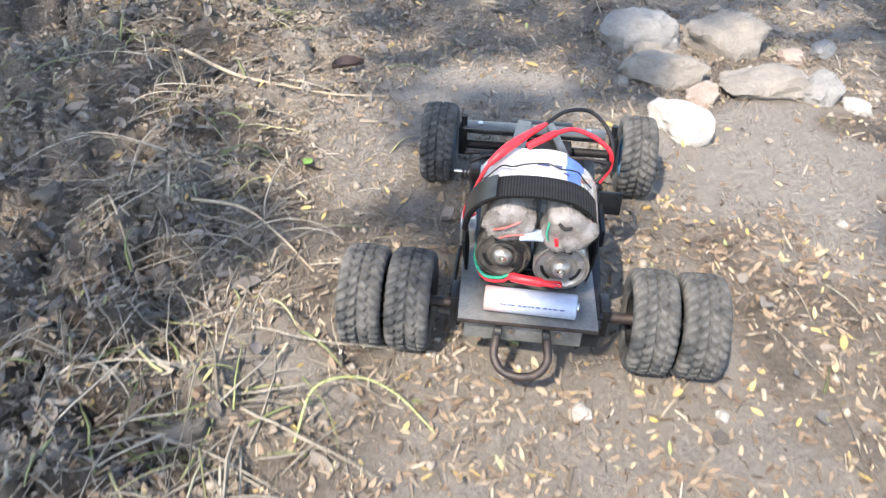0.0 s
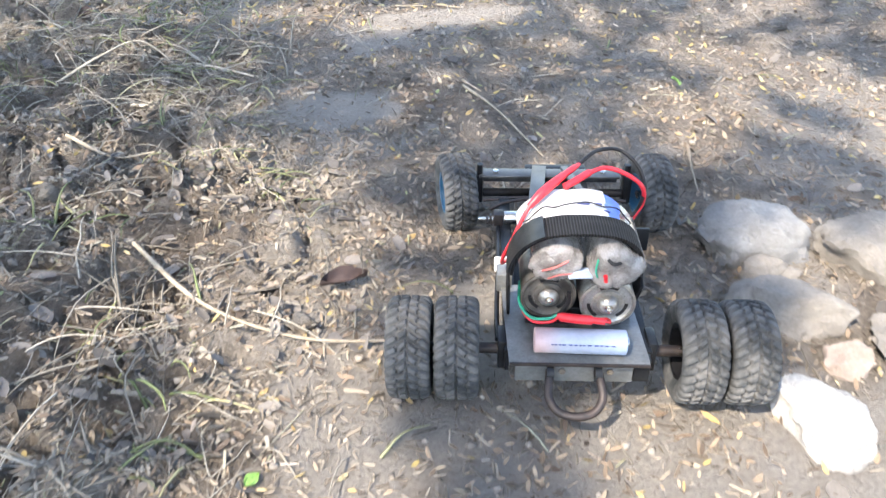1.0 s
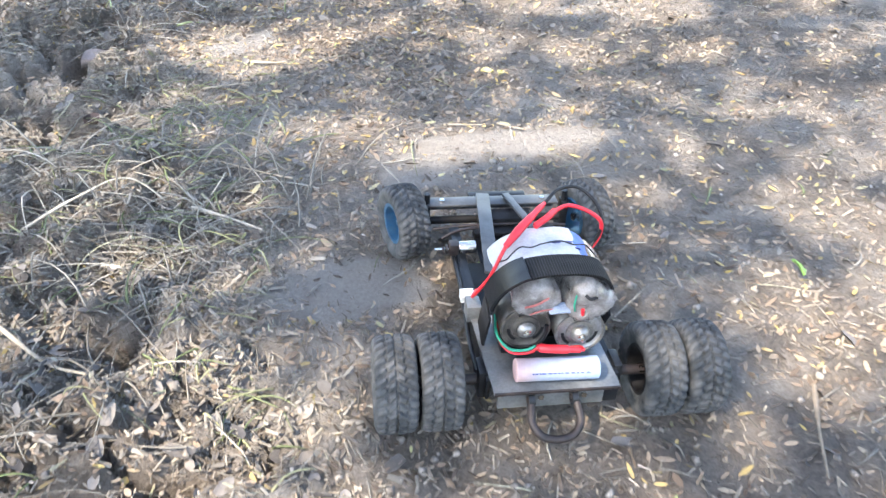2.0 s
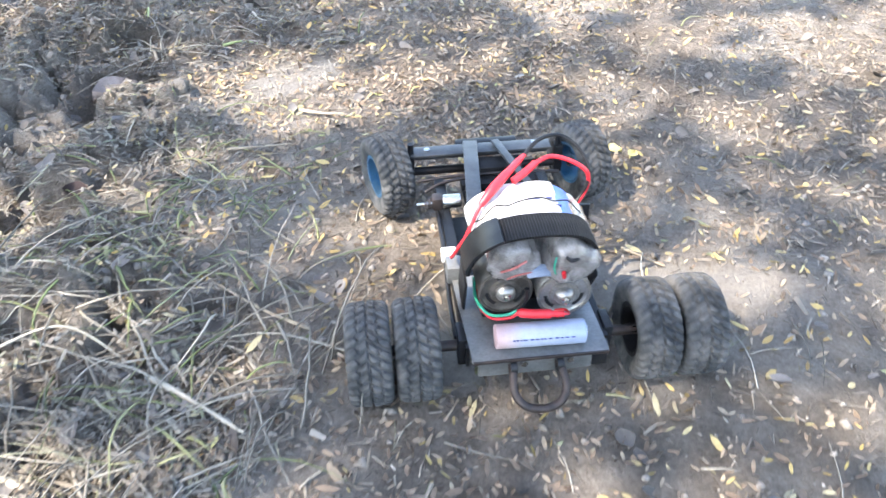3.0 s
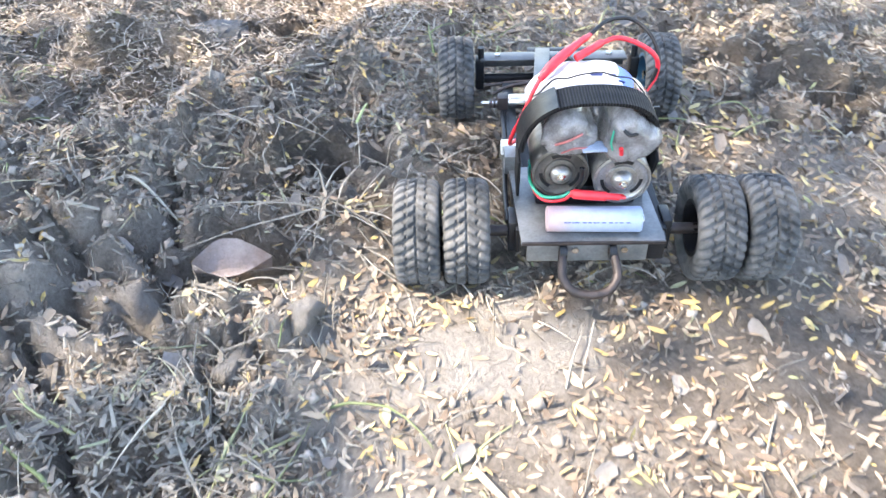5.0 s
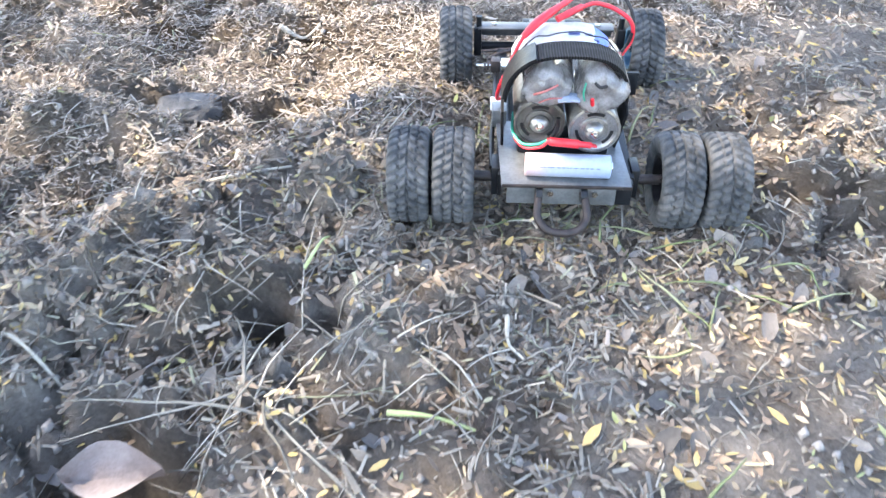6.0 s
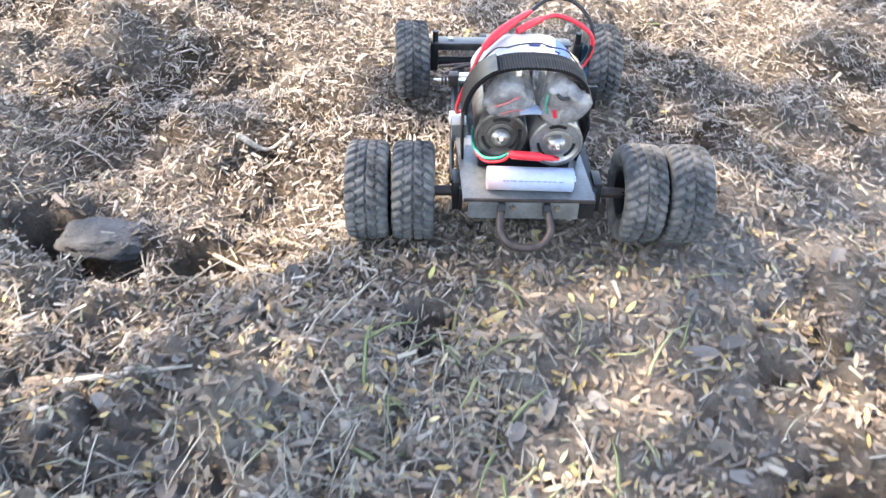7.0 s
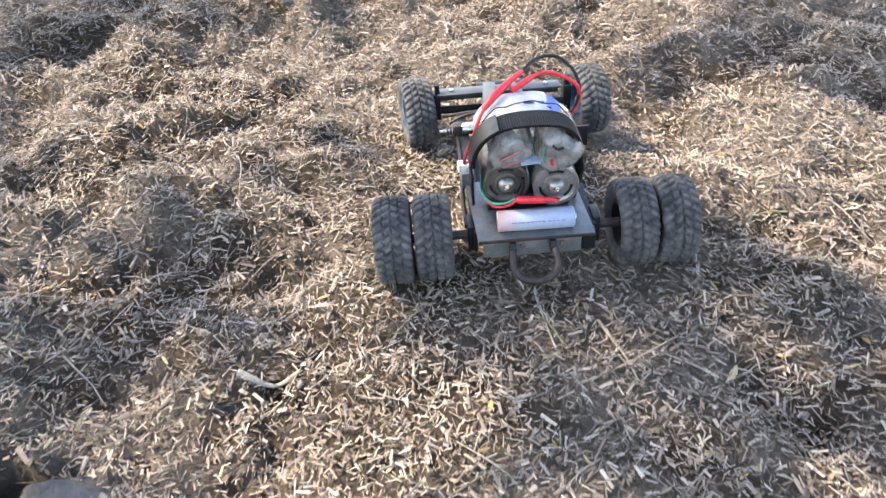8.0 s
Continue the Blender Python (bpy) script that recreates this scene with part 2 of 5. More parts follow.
TWIG = surface("dry_twig", (0.27, 0.22, 0.16), (0.40, 0.34, 0.26), 0.8, 0, 120, 0.6, 0.0006)


# ---- shapes ----
def finish(name, bm, material, smooth=True):
    bmesh.ops.recalc_face_normals(bm, faces=bm.faces)
    me = bpy.data.meshes.new(name)
    for f in bm.faces:
        f.smooth = smooth
    if smooth:
        for e in bm.edges:
            if len(e.link_faces) == 2 and e.calc_face_angle(0) > 0.7:
                e.smooth = False
    bm.to_mesh(me)
    bm.free()
    me.materials.append(material)
    return me


def part(name, bm, material, parent, label="", smooth=True):
    ob = new(name, finish(name, bm, material, smooth))
    ob.parent = parent
    return tagged(ob, label)


def box(c, size, bevel=0.0006, turn=(0, 0, 0), bm=None):
    bm = bm or bmesh.new()
    b = bmesh.new()
    bmesh.ops.create_cube(b, size=1)
    bmesh.ops.scale(b, vec=size, verts=b.verts)
    if bevel:
        bmesh.ops.bevel(b, geom=b.edges[:], offset=bevel, segments=2, affect="EDGES", profile=0.5)
    b.transform(pose(*c, *turn))
    return merge(bm, b)


def merge(bm, b):
    me = bpy.data.meshes.new("tmp")
    b.to_mesh(me)
    b.free()
    bm.from_mesh(me)
    bpy.data.meshes.remove(me)
    return bm


def lathe(profile, seg=32, m=None, bm=None, closed=False):
    """Turns (radius, along) pairs about the x axis."""
    bm = bm or bmesh.new()
    m = m or Matrix()
    rings = []
    for r, h in profile:
        rings.append([bm.verts.new(m @ Vector((h, r * math.cos(6.28318531 * k / seg), r * math.sin(6.28318531 * k / seg)))) for k in range(seg)])
    pairs = list(zip(rings, rings[1:])) + ([(rings[-1], rings[0])] if closed else [])
    for a, b in pairs:
        for k in range(seg):
            bm.faces.new((a[k], a[(k + 1) % seg], b[(k + 1) % seg], b[k]))
    if not closed:
        bm.faces.new(rings[0][::-1])
        bm.faces.new(rings[-1])
    return bm


def along_y(c):
    return Matrix.Translation(c) @ Matrix.Rotation(radians(90), 4, "Z")


def spline(pts, steps=8):
    pts = [Vector(p) for p in pts]
    ext = [2 * pts[0] - pts[1]] + pts + [2 * pts[-1] - pts[-2]]
    out = []
    for i in range(1, len(ext) - 2):
        a, b, c, d = ext[i - 1:i + 3]
        for k in range(steps):
            u = k / steps
            out.append(0.5 * ((2 * b) + (c - a) * u + (2 * a - 5 * b + 4 * c - d) * u * u + (3 * b - a - 3 * c + d) * u ** 3))
    return out + [pts[-1]]


def tube(pts, radius, seg=10, steps=8, bm=None):
    """A round rod along a smooth line; radius may be a function of the share of the way."""
    bm = bm or bmesh.new()
    line = spline(pts, steps)
    rings, side = [], None
    for i, p in enumerate(line):
        d = (line[min(i + 1, len(line) - 1)] - line[max(i - 1, 0)]).normalized()
        side = side or d.orthogonal()
        side = (side - d * side.dot(d)).normalized()
        up = d.cross(side)
        r = radius(i / (len(line) - 1)) if callable(radius) else radius
        rings.append([bm.verts.new(p + r * (math.cos(6.2831853 * k / seg) * side + math.sin(6.2831853 * k / seg) * up)) for k in range(seg)])
    for a, b in zip(rings, rings[1:]):
        for k in range(seg):
            bm.faces.new((a[k], a[(k + 1) % seg], b[(k + 1) % seg], b[k]))
    bm.faces.new(rings[0][::-1])
    bm.faces.new(rings[-1])
    return bm


# ---- ground ----
def lattice(ix, iy, seed):
    h = (ix.astype(np.int64) * 374761393 + iy.astype(np.int64) * 668265263 + seed * 1274126177) & 0x7FFFFFFF
    h = ((h ^ (h >> 13)) * 1103515245) & 0x7FFFFFFF
    h = ((h ^ (h >> 15)) * 12345 + 907633515) & 0x7FFFFFFF
    return ((h ^ (h >> 11)) & 0xFFFFF) / 1048575.0


def vnoise(x, y, size, seed):
    u, v = x / size, y / size
    ix, iy = np.floor(u), np.floor(v)
    fx, fy = u - ix, v - iy
    fx, fy = fx * fx * (3 - 2 * fx), fy * fy * (3 - 2 * fy)
    a, b = lattice(ix, iy, seed), lattice(ix + 1, iy, seed)
    c, d = lattice(ix, iy + 1, seed), lattice(ix + 1, iy + 1, seed)
    return (a * (1 - fx) + b * fx) * (1 - fy) + (c * (1 - fx) + d * fx) * fy - 0.5


def fbm(x, y, size, seed, octaves=4):
    s, amp = 0, 1.0
    for k in range(octaves):
        s = s + amp * vnoise(x + 17 * k, y - 9 * k, size / 2 ** k, seed + k)
        amp *= 0.5
    return s


def lumps(x, y, cell, seed):
    """Rounded lumps with creases between them, each of its own height: 0 to 1."""
    u, v = x / cell, y / cell
    ix, iy = np.floor(u), np.floor(v)
    best, own = np.full(np.shape(u), 9.0), np.zeros(np.shape(u))
    for dx in (-1, 0, 1):
        for dy in (-1, 0, 1):
            cx, cy = ix + dx, iy + dy
            d = np.hypot(cx + lattice(cx, cy, seed) - u, cy + lattice(cx, cy, seed + 7) - v)
            k = d < best
            best = np.where(k, d, best)
            own = np.where(k, lattice(cx, cy, seed + 13), own)
    return np.clip(1 - best * best * 1.3, 0, 1) * (0.35 + 0.65 * own)


def cracks(x, y, cell, seed):
    """1 along the joints between blocks of soil, 0 within them."""
    u, v = x / cell, y / cell
    ix, iy = np.floor(u), np.floor(v)
    one, two = np.full(np.shape(u), 9.0), np.full(np.shape(u), 9.0)
    for dx in (-1, 0, 1):
        for dy in (-1, 0, 1):
            cx, cy = ix + dx, iy + dy
            d = np.hypot(cx + lattice(cx, cy, seed) - u, cy + lattice(cx, cy, seed + 7) - v)
            two = np.minimum(two, np.maximum(one, d))
            one = np.minimum(one, d)
    return np.exp(-(two - one) / 0.10)


def smooth(a, b, v):
    k = np.clip((v - a) / (b - a), 0, 1)
    return k * k * (3 - 2 * k)


WAY = [(-0.52, -0.90)] + [(r[1], r[2]) for r in TRUCK] + [(-2.3, 1.90), (-3.4, 2.1)]


def to_way(x, y):
    """Distance from the truck's line, and the side (positive: to its left)."""
    best, side = np.full(np.shape(x), 99.0), np.zeros(np.shape(x))
    for (ax, ay), (bx, by) in zip(WAY, WAY[1:]):
        ux, uy = bx - ax, by - ay
        k = np.clip(((x - ax) * ux + (y - ay) * uy) / (ux * ux + uy * uy), 0, 1)
        dx, dy = x - ax - k * ux, y - ay - k * uy
        d = np.hypot(dx, dy)
        near = d < best
        best, side = np.where(near, d, best), np.where(near, np.sign(ux * dy - uy * dx), side)
    return best, side


def spot(x, y, cx, cy, rx, ry, turn=0.0, ragged=0.25, seed=5):
    """1 inside an uneven oval, 0 outside."""
    c, s = math.cos(radians(turn)), math.sin(radians(turn))
    u, v = ((x - cx) * c + (y - cy) * s) / rx, (-(x - cx) * s + (y - cy) * c) / ry
    return 1 - smooth(0.75, 1.25, np.hypot(u, v) + ragged * 2 * fbm(x, y, 0.05, seed, 3))


HOLES = [(-1.612, 1.280, 0.030, 0.026, 58, 0.060), (-1.530, 1.322, 0.022, 0.030, 58, 0.060), (-1.570, 1.296, 0.040, 0.020, 58, 0.030), (-1.240, 1.244, 0.024, 0.018, 57, 0.070), (-1.204, 1.272, 0.014, 0.012, 53, 0.05),
         (-1.345, 1.497, 0.022, 0.028, 62, 0.070), (-1.094, 1.652, 0.022, 0.013, 58, 0.045), (-1.199, 1.748, 0.020, 0.016, 58, 0.04),
         (-1.183, 1.106, 0.056, 0.042, 50, 0.066), (-0.897, 0.998, 0.011, 0.012, 38, 0.025), (-1.508, 1.392, 0.030, 0.030, 24, 0.03), (-1.196, 1.335, 0.012, 0.014, 54, 0.03)]
CLODS = [(-1.323, 1.199, 0.042, 0.055, 41, 0.022), (-1.179, 1.300, 0.024, 0.050, 43, 0.024), (-1.046, 1.493, 0.028, 0.030, 53, 0.022),
         (-1.079, 1.423, 0.016, 0.020, 53, 0.016), (-1.100, 1.594, 0.030, 0.020, 57, 0.02), (-1.329, 1.352, 0.020, 0.022, 56, 0.025),
         (-1.337, 1.446, 0.020, 0.025, 62, 0.022), (-1.298, 1.528, 0.032, 0.020, 61, 0.018), 
         (-2.378, 1.685, 0.054, 0.060, 65, 0.06), (-0.602, -0.258, 0.045, 0.055, 0, 0.020), (-0.548, 0.861, 0.10, 0.075, 10, 0.014)]


# pale earth that lies bare, its colour lightened where sun patches fall
BARE_LIT = [(-0.610, -0.265, 0.045, 0.055, 0), (-0.597, 0.820, 0.055, 0.040, 20), (-0.489, 0.910, 0.110, 0.034, 20), (-0.655, 0.565, 0.040, 0.045, 9), (-0.597, 0.595, 0.05, 0.04, 0),
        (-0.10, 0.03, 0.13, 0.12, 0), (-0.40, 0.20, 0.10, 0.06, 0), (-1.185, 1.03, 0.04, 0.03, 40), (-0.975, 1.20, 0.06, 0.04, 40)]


def zones(x, y):
    d, side = to_way(x, y)
    edge = fbm(x, y, 0.3, 71, 3) * 0.12
    lane = (1 - smooth(0.13, 0.22, d)) * smooth(-2.10, -1.98, x)
    straw = smooth(-1.27, -1.48, x + edge) * smooth(0.9, 1.3, y)
    rough = smooth(0.15, 0.32, d + edge) * (side > 0) * (1 - 0.75 * straw)
    rough = np.maximum(rough, 1 - smooth(0.18, 0.36, np.hypot((x + 1.22), (y - 1.33)) + edge))
    rough = np.maximum(rough, 0.8 * (1 - smooth(0.10, 0.24, np.hypot((x + 1.10), (y - 1.70)) + edge)))
    return d, side, lane, rough, straw


def height(x, y):
    d, side, lane, rough, straw = zones(x, y)
    z = 0.016 * fbm(x, y, 0.45, 3, 3) + 0.007 * fbm(x, y, 0.09, 11, 3)
    z = z + (0.3 + 0.7 * rough) * 0.0065 * (lumps(x, y, 0.024, 21) - 0.4) + 0.003 * fbm(x, y, 0.014, 23, 2)
    z = z + 1.35 * rough * (0.001 + 0.034 * fbm(x, y, 0.12, 31, 5) + 0.023 * (lumps(x + 0.06 * fbm(x, y, 0.04, 33, 3), y + 0.06 * fbm(x, y, 0.04, 37, 3), 0.062, 41) - 0.4) + 0.013 * (lumps(x, y + 0.012 * fbm(x, y, 0.03, 35, 2), 0.029, 51) - 0.4) + 0.007 * (lumps(x, y, 0.0145, 53) - 0.4))
    wx, wy = x + 0.03 * fbm(x, y, 0.05, 111, 3), y + 0.03 * fbm(x, y, 0.05, 117, 3)
    z = z - rough * 0.042 * cracks(wx, wy, 0.075, 121) * smooth(-0.15, 0.15, fbm(x, y, 0.2, 123, 2))
    z = z - (1 - rough) * (1 - straw) * 0.006 * cracks(wx, wy, 0.10, 125) * smooth(0.0, 0.2, fbm(x, y, 0.3, 127, 2))
    z = z + rough * 0.020 * (0.22 - np.abs(fbm(x, y, 0.040, 131, 3))) + rough * (0.017 * (0.2 - np.abs(fbm(x, y, 0.018, 135, 2))) + 0.008 * vnoise(x, y, 0.009, 137))
    z = z + straw * (0.055 * (0.2 - np.abs(fbm(x, y * 0.8, 0.22, 61, 3))) + 0.040 * fbm(x, y, 0.08, 65, 3) + 0.020 * fbm(x, y, 0.028, 63, 3))
    z = z * (1 - 0.72 * lane) + 0.0005
    for cx, cy, rx, ry, a, h in CLODS:
        near = (np.abs(x - cx) < 0.3) & (np.abs(y - cy) < 0.3)
        k = np.where(near, spot(x, y, cx, cy, rx * 1.15, ry * 1.15, a, 0.3, 81), 0)
        z = z + k * (h * (0.75 + 0.6 * fbm(x, y, 0.035, 83, 4)) + 0.011 * (lumps(x, y, 0.020, 85) - 0.4) - 0.010 * cracks(wx, wy, 0.035, 87)) * (1 - 0.6 * lane)
    for cx, cy, rx, ry, a, h in HOLES:
        near = (np.abs(x - cx) < 0.25) & (np.abs(y - cy) < 0.25)
        k = np.where(near, spot(x, y, cx, cy, rx, ry, a, 0.3, 91), 0)
        z = z - k * h * (1 - 0.7 * lane) * (1 + 0.7 * fbm(x, y, 0.03, 93, 3)) - k * 0.010 * (lumps(x, y, 0.016, 94) - 0.4)
    return z


def axis_steps(a, b, fine, far, a2, b2):
    inner = list(np.arange(a, a2, fine)) + list(np.arange(a2, b2, fine * 0.66)) + list(np.arange(b2, b, fine))
    out, s, v = [], fine, b
    while v < far:
        s *= 1.22
        v += s
        out.append(v)
    low, s, v = [], fine, a
    while v > -far:
        s *= 1.22
        v -= s
        low.append(v)
    return np.array(low[::-1] + inner + out)


def sheet_mesh(name, xs, ys):
    X, Y = np.meshgrid(xs, ys)
    x, y = X.ravel(), Y.ravel()
    far = smooth(2.0, 3.4, np.hypot(x + 1.1, y - 1))
    z = height(x, y) * (1 - far)
    nx, ny = len(xs), len(ys)
    i = np.arange(nx * ny).reshape(ny, nx)
    quads = np.stack([i[:-1, :-1], i[:-1, 1:], i[1:, 1:], i[1:, :-1]], -1).reshape(-1, 4)
    me = mesh_from(name, np.stack([x, y, z], 1), quads)
    d, side, lane, rough, straw = zones(x, y)
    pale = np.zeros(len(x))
    # spots of pale soil; several brighten the colour to stand for sunlight
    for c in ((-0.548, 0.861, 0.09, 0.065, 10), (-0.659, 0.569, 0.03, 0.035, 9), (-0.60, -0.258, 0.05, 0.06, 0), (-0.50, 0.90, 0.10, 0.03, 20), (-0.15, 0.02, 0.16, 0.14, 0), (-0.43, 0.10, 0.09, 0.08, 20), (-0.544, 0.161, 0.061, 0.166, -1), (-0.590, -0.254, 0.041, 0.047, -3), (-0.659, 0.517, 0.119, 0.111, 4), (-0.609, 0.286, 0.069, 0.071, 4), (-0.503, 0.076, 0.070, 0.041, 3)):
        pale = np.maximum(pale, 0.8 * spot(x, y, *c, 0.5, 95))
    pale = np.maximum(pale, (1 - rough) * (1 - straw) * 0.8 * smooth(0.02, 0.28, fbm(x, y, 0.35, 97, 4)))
    for c in BARE_LIT:
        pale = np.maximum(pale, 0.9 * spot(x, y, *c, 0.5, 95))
    damp_hole_shade = np.zeros(len(x))
    # shade at the bottom of the holes, painted as dark soil
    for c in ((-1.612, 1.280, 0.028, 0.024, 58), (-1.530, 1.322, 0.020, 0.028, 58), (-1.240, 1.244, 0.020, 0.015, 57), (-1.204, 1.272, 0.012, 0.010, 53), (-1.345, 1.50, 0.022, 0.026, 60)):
        damp_hole_shade = np.maximum(damp_hole_shade, spot(x, y, *c, 0.4, 99))
    # faint damp patches scattered over the rough soil
    damp_hole_shade = np.maximum(damp_hole_shade, rough * 0.28 * smooth(0.05, 0.3, fbm(x, y, 0.18, 103, 4)))
    cover = np.maximum(straw * (0.55 + 0.45 * smooth(-0.1, 0.2, fbm(x, y, 0.12, 101, 3))), (0.35 + 0.15 * rough) * smooth(0.0, 0.25, fbm(x, y, 0.2, 107, 4)))
    cover = np.maximum(cover, 0.25 * (1 - smooth(-0.34, -0.18, y + 0.3 * fbm(x, y, 0.12, 109, 3))))
    for nm, v in (("cover", cover), ("pale", pale), ("damp_hole_shade", damp_hole_shade)):
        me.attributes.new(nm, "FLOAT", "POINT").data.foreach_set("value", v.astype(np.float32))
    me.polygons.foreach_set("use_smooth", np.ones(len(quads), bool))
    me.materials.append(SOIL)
    return me


def mesh_from(name, verts, faces):
    k = faces.shape[1]
    me = bpy.data.meshes.new(name)
    me.vertices.add(len(verts))
    me.vertices.foreach_set("co", verts.astype(np.float32).ravel())
    me.loops.add(faces.size)
    me.loops.foreach_set("vertex_index", faces.astype(np.int32).ravel())
    me.polygons.add(len(faces))
    me.polygons.foreach_set("loop_start", np.arange(0, faces.size, k, dtype=np.int32))
    me.update(calc_edges=True)
    return me


ground = tagged(new("ground", sheet_mesh("ground", axis_steps(-2.75, 0.45, 0.0062, 60, -1.50, -0.70), axis_steps(-0.62, 2.65, 0.0062, 60, 0.60, 1.60))), "dry trodden earth with clods, holes and chaff", "ground", kind="structure")

# ---- loose cover, piece by piece ----
rng = np.random.default_rng(7)


def sample(n, density, x0=-2.75, x1=0.45, y0=-0.62, y1=2.65):
    """n places on the ground, thick where density is high."""
    got = []
    have = 0
    while have < n:
        x, y = rng.uniform(x0, x1, n * 2), rng.uniform(y0, y1, n * 2)
        d, side, lane, rough, straw = zones(x, y)
        bare = np.zeros(n * 2)
        for cx, cy, rx, ry, a, h in HOLES:
            c, s = math.cos(radians(a)), math.sin(radians(a))
            bare = np.maximum(bare, 0.8 * (np.hypot(((x - cx) * c + (y - cy) * s) / rx, (-(x - cx) * s + (y - cy) * c) / ry) < 0.9))
        for c in BARE_LIT:
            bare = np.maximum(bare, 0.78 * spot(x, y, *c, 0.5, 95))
        bare = np.maximum(bare, 0.62 * rough * (1 - straw) * smooth(-0.02, 0.16, fbm(x, y, 0.10, 401, 3)))
        keep = (rng.random(n * 2) < density(x, y, d, side, rough, straw) * (1 - bare)) & (d < 1.0)
        got.append(np.stack([x[keep], y[keep]], 1))
        have += keep.sum()
    return np.concatenate(got)[:n]


def broken(x, y):
    """1 on the cracked ground just before the straw."""
    return 1 - smooth(0.22, 0.42, np.hypot(x + 1.17, (y - 1.42) * 0.9))


def turns(yaw, tilt, lean):
    """Matrices that tilt about x, lean about y, then turn about z."""
    cz, sz, cx, sx, cy, sy = np.cos(yaw), np.sin(yaw), np.cos(tilt), np.sin(tilt), np.cos(lean), np.sin(lean)
    o, l = np.zeros_like(cz), np.ones_like(cz)
    Z = np.stack([np.stack([cz, -sz, o], -1), np.stack([sz, cz, o], -1), np.stack([o, o, l], -1)], -2)
    X = np.stack([np.stack([l, o, o], -1), np.stack([o, cx, -sx], -1), np.stack([o, sx, cx], -1)], -2)
    Y = np.stack([np.stack([cy, o, sy], -1), np.stack([o, l, o], -1), np.stack([-sy, o, cy], -1)], -2)
    return Z @ X @ Y


def strew(name, places, shape, faces, size, tilt, lift, material, label, category):
    """Many copies of one small shape as one object; shape is for a unit piece along y, size is (n, 3)."""
    n = len(places)
    z = height(places[:, 0], places[:, 1])
    R = turns(rng.uniform(0, 6.283, n), rng.normal(0, tilt, n), rng.normal(0, tilt, n))
    v = np.einsum("nij,nkj->nki", R, np.asarray(shape)[None] * size[:, None, :])
    v = v + np.stack([places[:, 0], places[:, 1], z + lift(n)], 1)[:, None, :]
    f = np.asarray(faces)
    idx = (f[None] + (np.arange(n) * len(shape))[:, None, None]).reshape(-1, f.shape[1])
    me = mesh_from(name, v.reshape(-1, 3), idx)
    me.materials.append(material)
    return tagged(new(name, me), label, category, kind="stuff")


def clod_shape(seed, fine=2):
    """A broken lump of soil, blocky and pitted."""
    bm = bmesh.new()
    bmesh.ops.create_icosphere(bm, subdivisions=fine, radius=0.5)
    r = random.Random(seed)
    cuts = [(Vector((r.gauss(0, 1), r.gauss(0, 1), r.gauss(0, 0.8))).normalized(), r.uniform(0.24, 0.42)) for _ in range(8)]
    for v in bm.verts:
        q = v.co.copy()
        for n_, d_ in cuts:
            k = q.dot(n_) - d_
            if k > 0:
                q -= n_ * k * 0.9
        o = Vector((seed, 2 * seed, 0))
        v.co = q * (1 + 0.45 * noise.noise(q * 4 + o) + 0.38 * noise.noise(q * 9 + o) + 0.30 * noise.noise(q * 19 + o))
    bm.verts.index_update()
    out = [tuple(v.co) for v in bm.verts], [tuple(v.index for v in f.verts) for f in bm.faces]
    bm.free()
    return out


LEAFLET = [(0, -0.5, 0.1), (-0.42, -0.2, -0.1), (0.40, -0.24, 0.22), (-0.44, 0.18, -0.05), (0.46, 0.13, 0.25), (0, 0.5, 0.15)]
LEAFLET_F = [(0, 2, 1), (1, 2, 4), (1, 4, 3), (3, 4, 5)]
CHIP = [(-0.5, -0.5, 0), (0, -0.5, 0.6), (0.5, -0.5, 0), (-0.35, 0.5, 0), (0, 0.5, 0.6), (0.35, 0.5, 0)]
CHIP_F = [(0, 1, 4, 3), (1, 2, 5, 4)]


def sizes(n, w, l, t):
    k = rng.uniform(0.5, 1.1, n) + 0.9 * rng.random(n) ** 6
    return np.stack([w * k * rng.uniform(0.7, 1.3, n), l * k, t * k], 1)


for kind_no in range(8):
    small = kind_no > 2
    shape, faces = clod_shape(kind_no + 1, 1 if small else 2)
    p = sample(170 if small else 110, lambda x, y, d, side, rough, straw: rough * (1 - 0.6 * straw) * (d > 0.14) * smooth(-0.25, 0.15, fbm(x, y, 0.15, 209 + kind_no % 3, 3)))
    k = ((0.006 if small else 0.014) + (0.012 if small else 0.024) * rng.random(len(p)) ** 2)[:, None] * rng.uniform(0.55, 1.45, (len(p), 3)) * np.array([1.1, 1.0, 0.62])
    strew("soil_clods", p, shape, faces, k, 0.7, lambda n: -k[:, 2] * rng.uniform(0.05, 0.4, n), CLOD_SOIL, "broken clods of dry grey soil", "soil")
# leaflets: thick on the trodden side, thin among the clods
p = sample(96000, lambda x, y, d, side, rough, straw: (1 + 0.25 * rough + 1.3 * broken(x, y)) * (1 - 0.8 * straw) * (0.26 + 0.22 * (side > 0) + 1.0 * np.maximum(1.7 * (1 - smooth(-0.24, 0.0, y)), smooth(0.85, 1.1, y) * smooth(-0.5, -0.75, x))) * (0.15 + 1.3 * np.clip(fbm(x, y, 0.3, 201, 3) + 0.3, 0, 1)))
strew("fallen_leaflets", p, LEAFLET, LEAFLET_F, sizes(len(p), 0.0030, 0.0102, 0.0024), 0.42, lambda n: rng.uniform(-0.0005, 0.003, n), LEAFLETS, "tiny fallen leaflets, yellow, tan and brown, on the earth", "leaf litter")
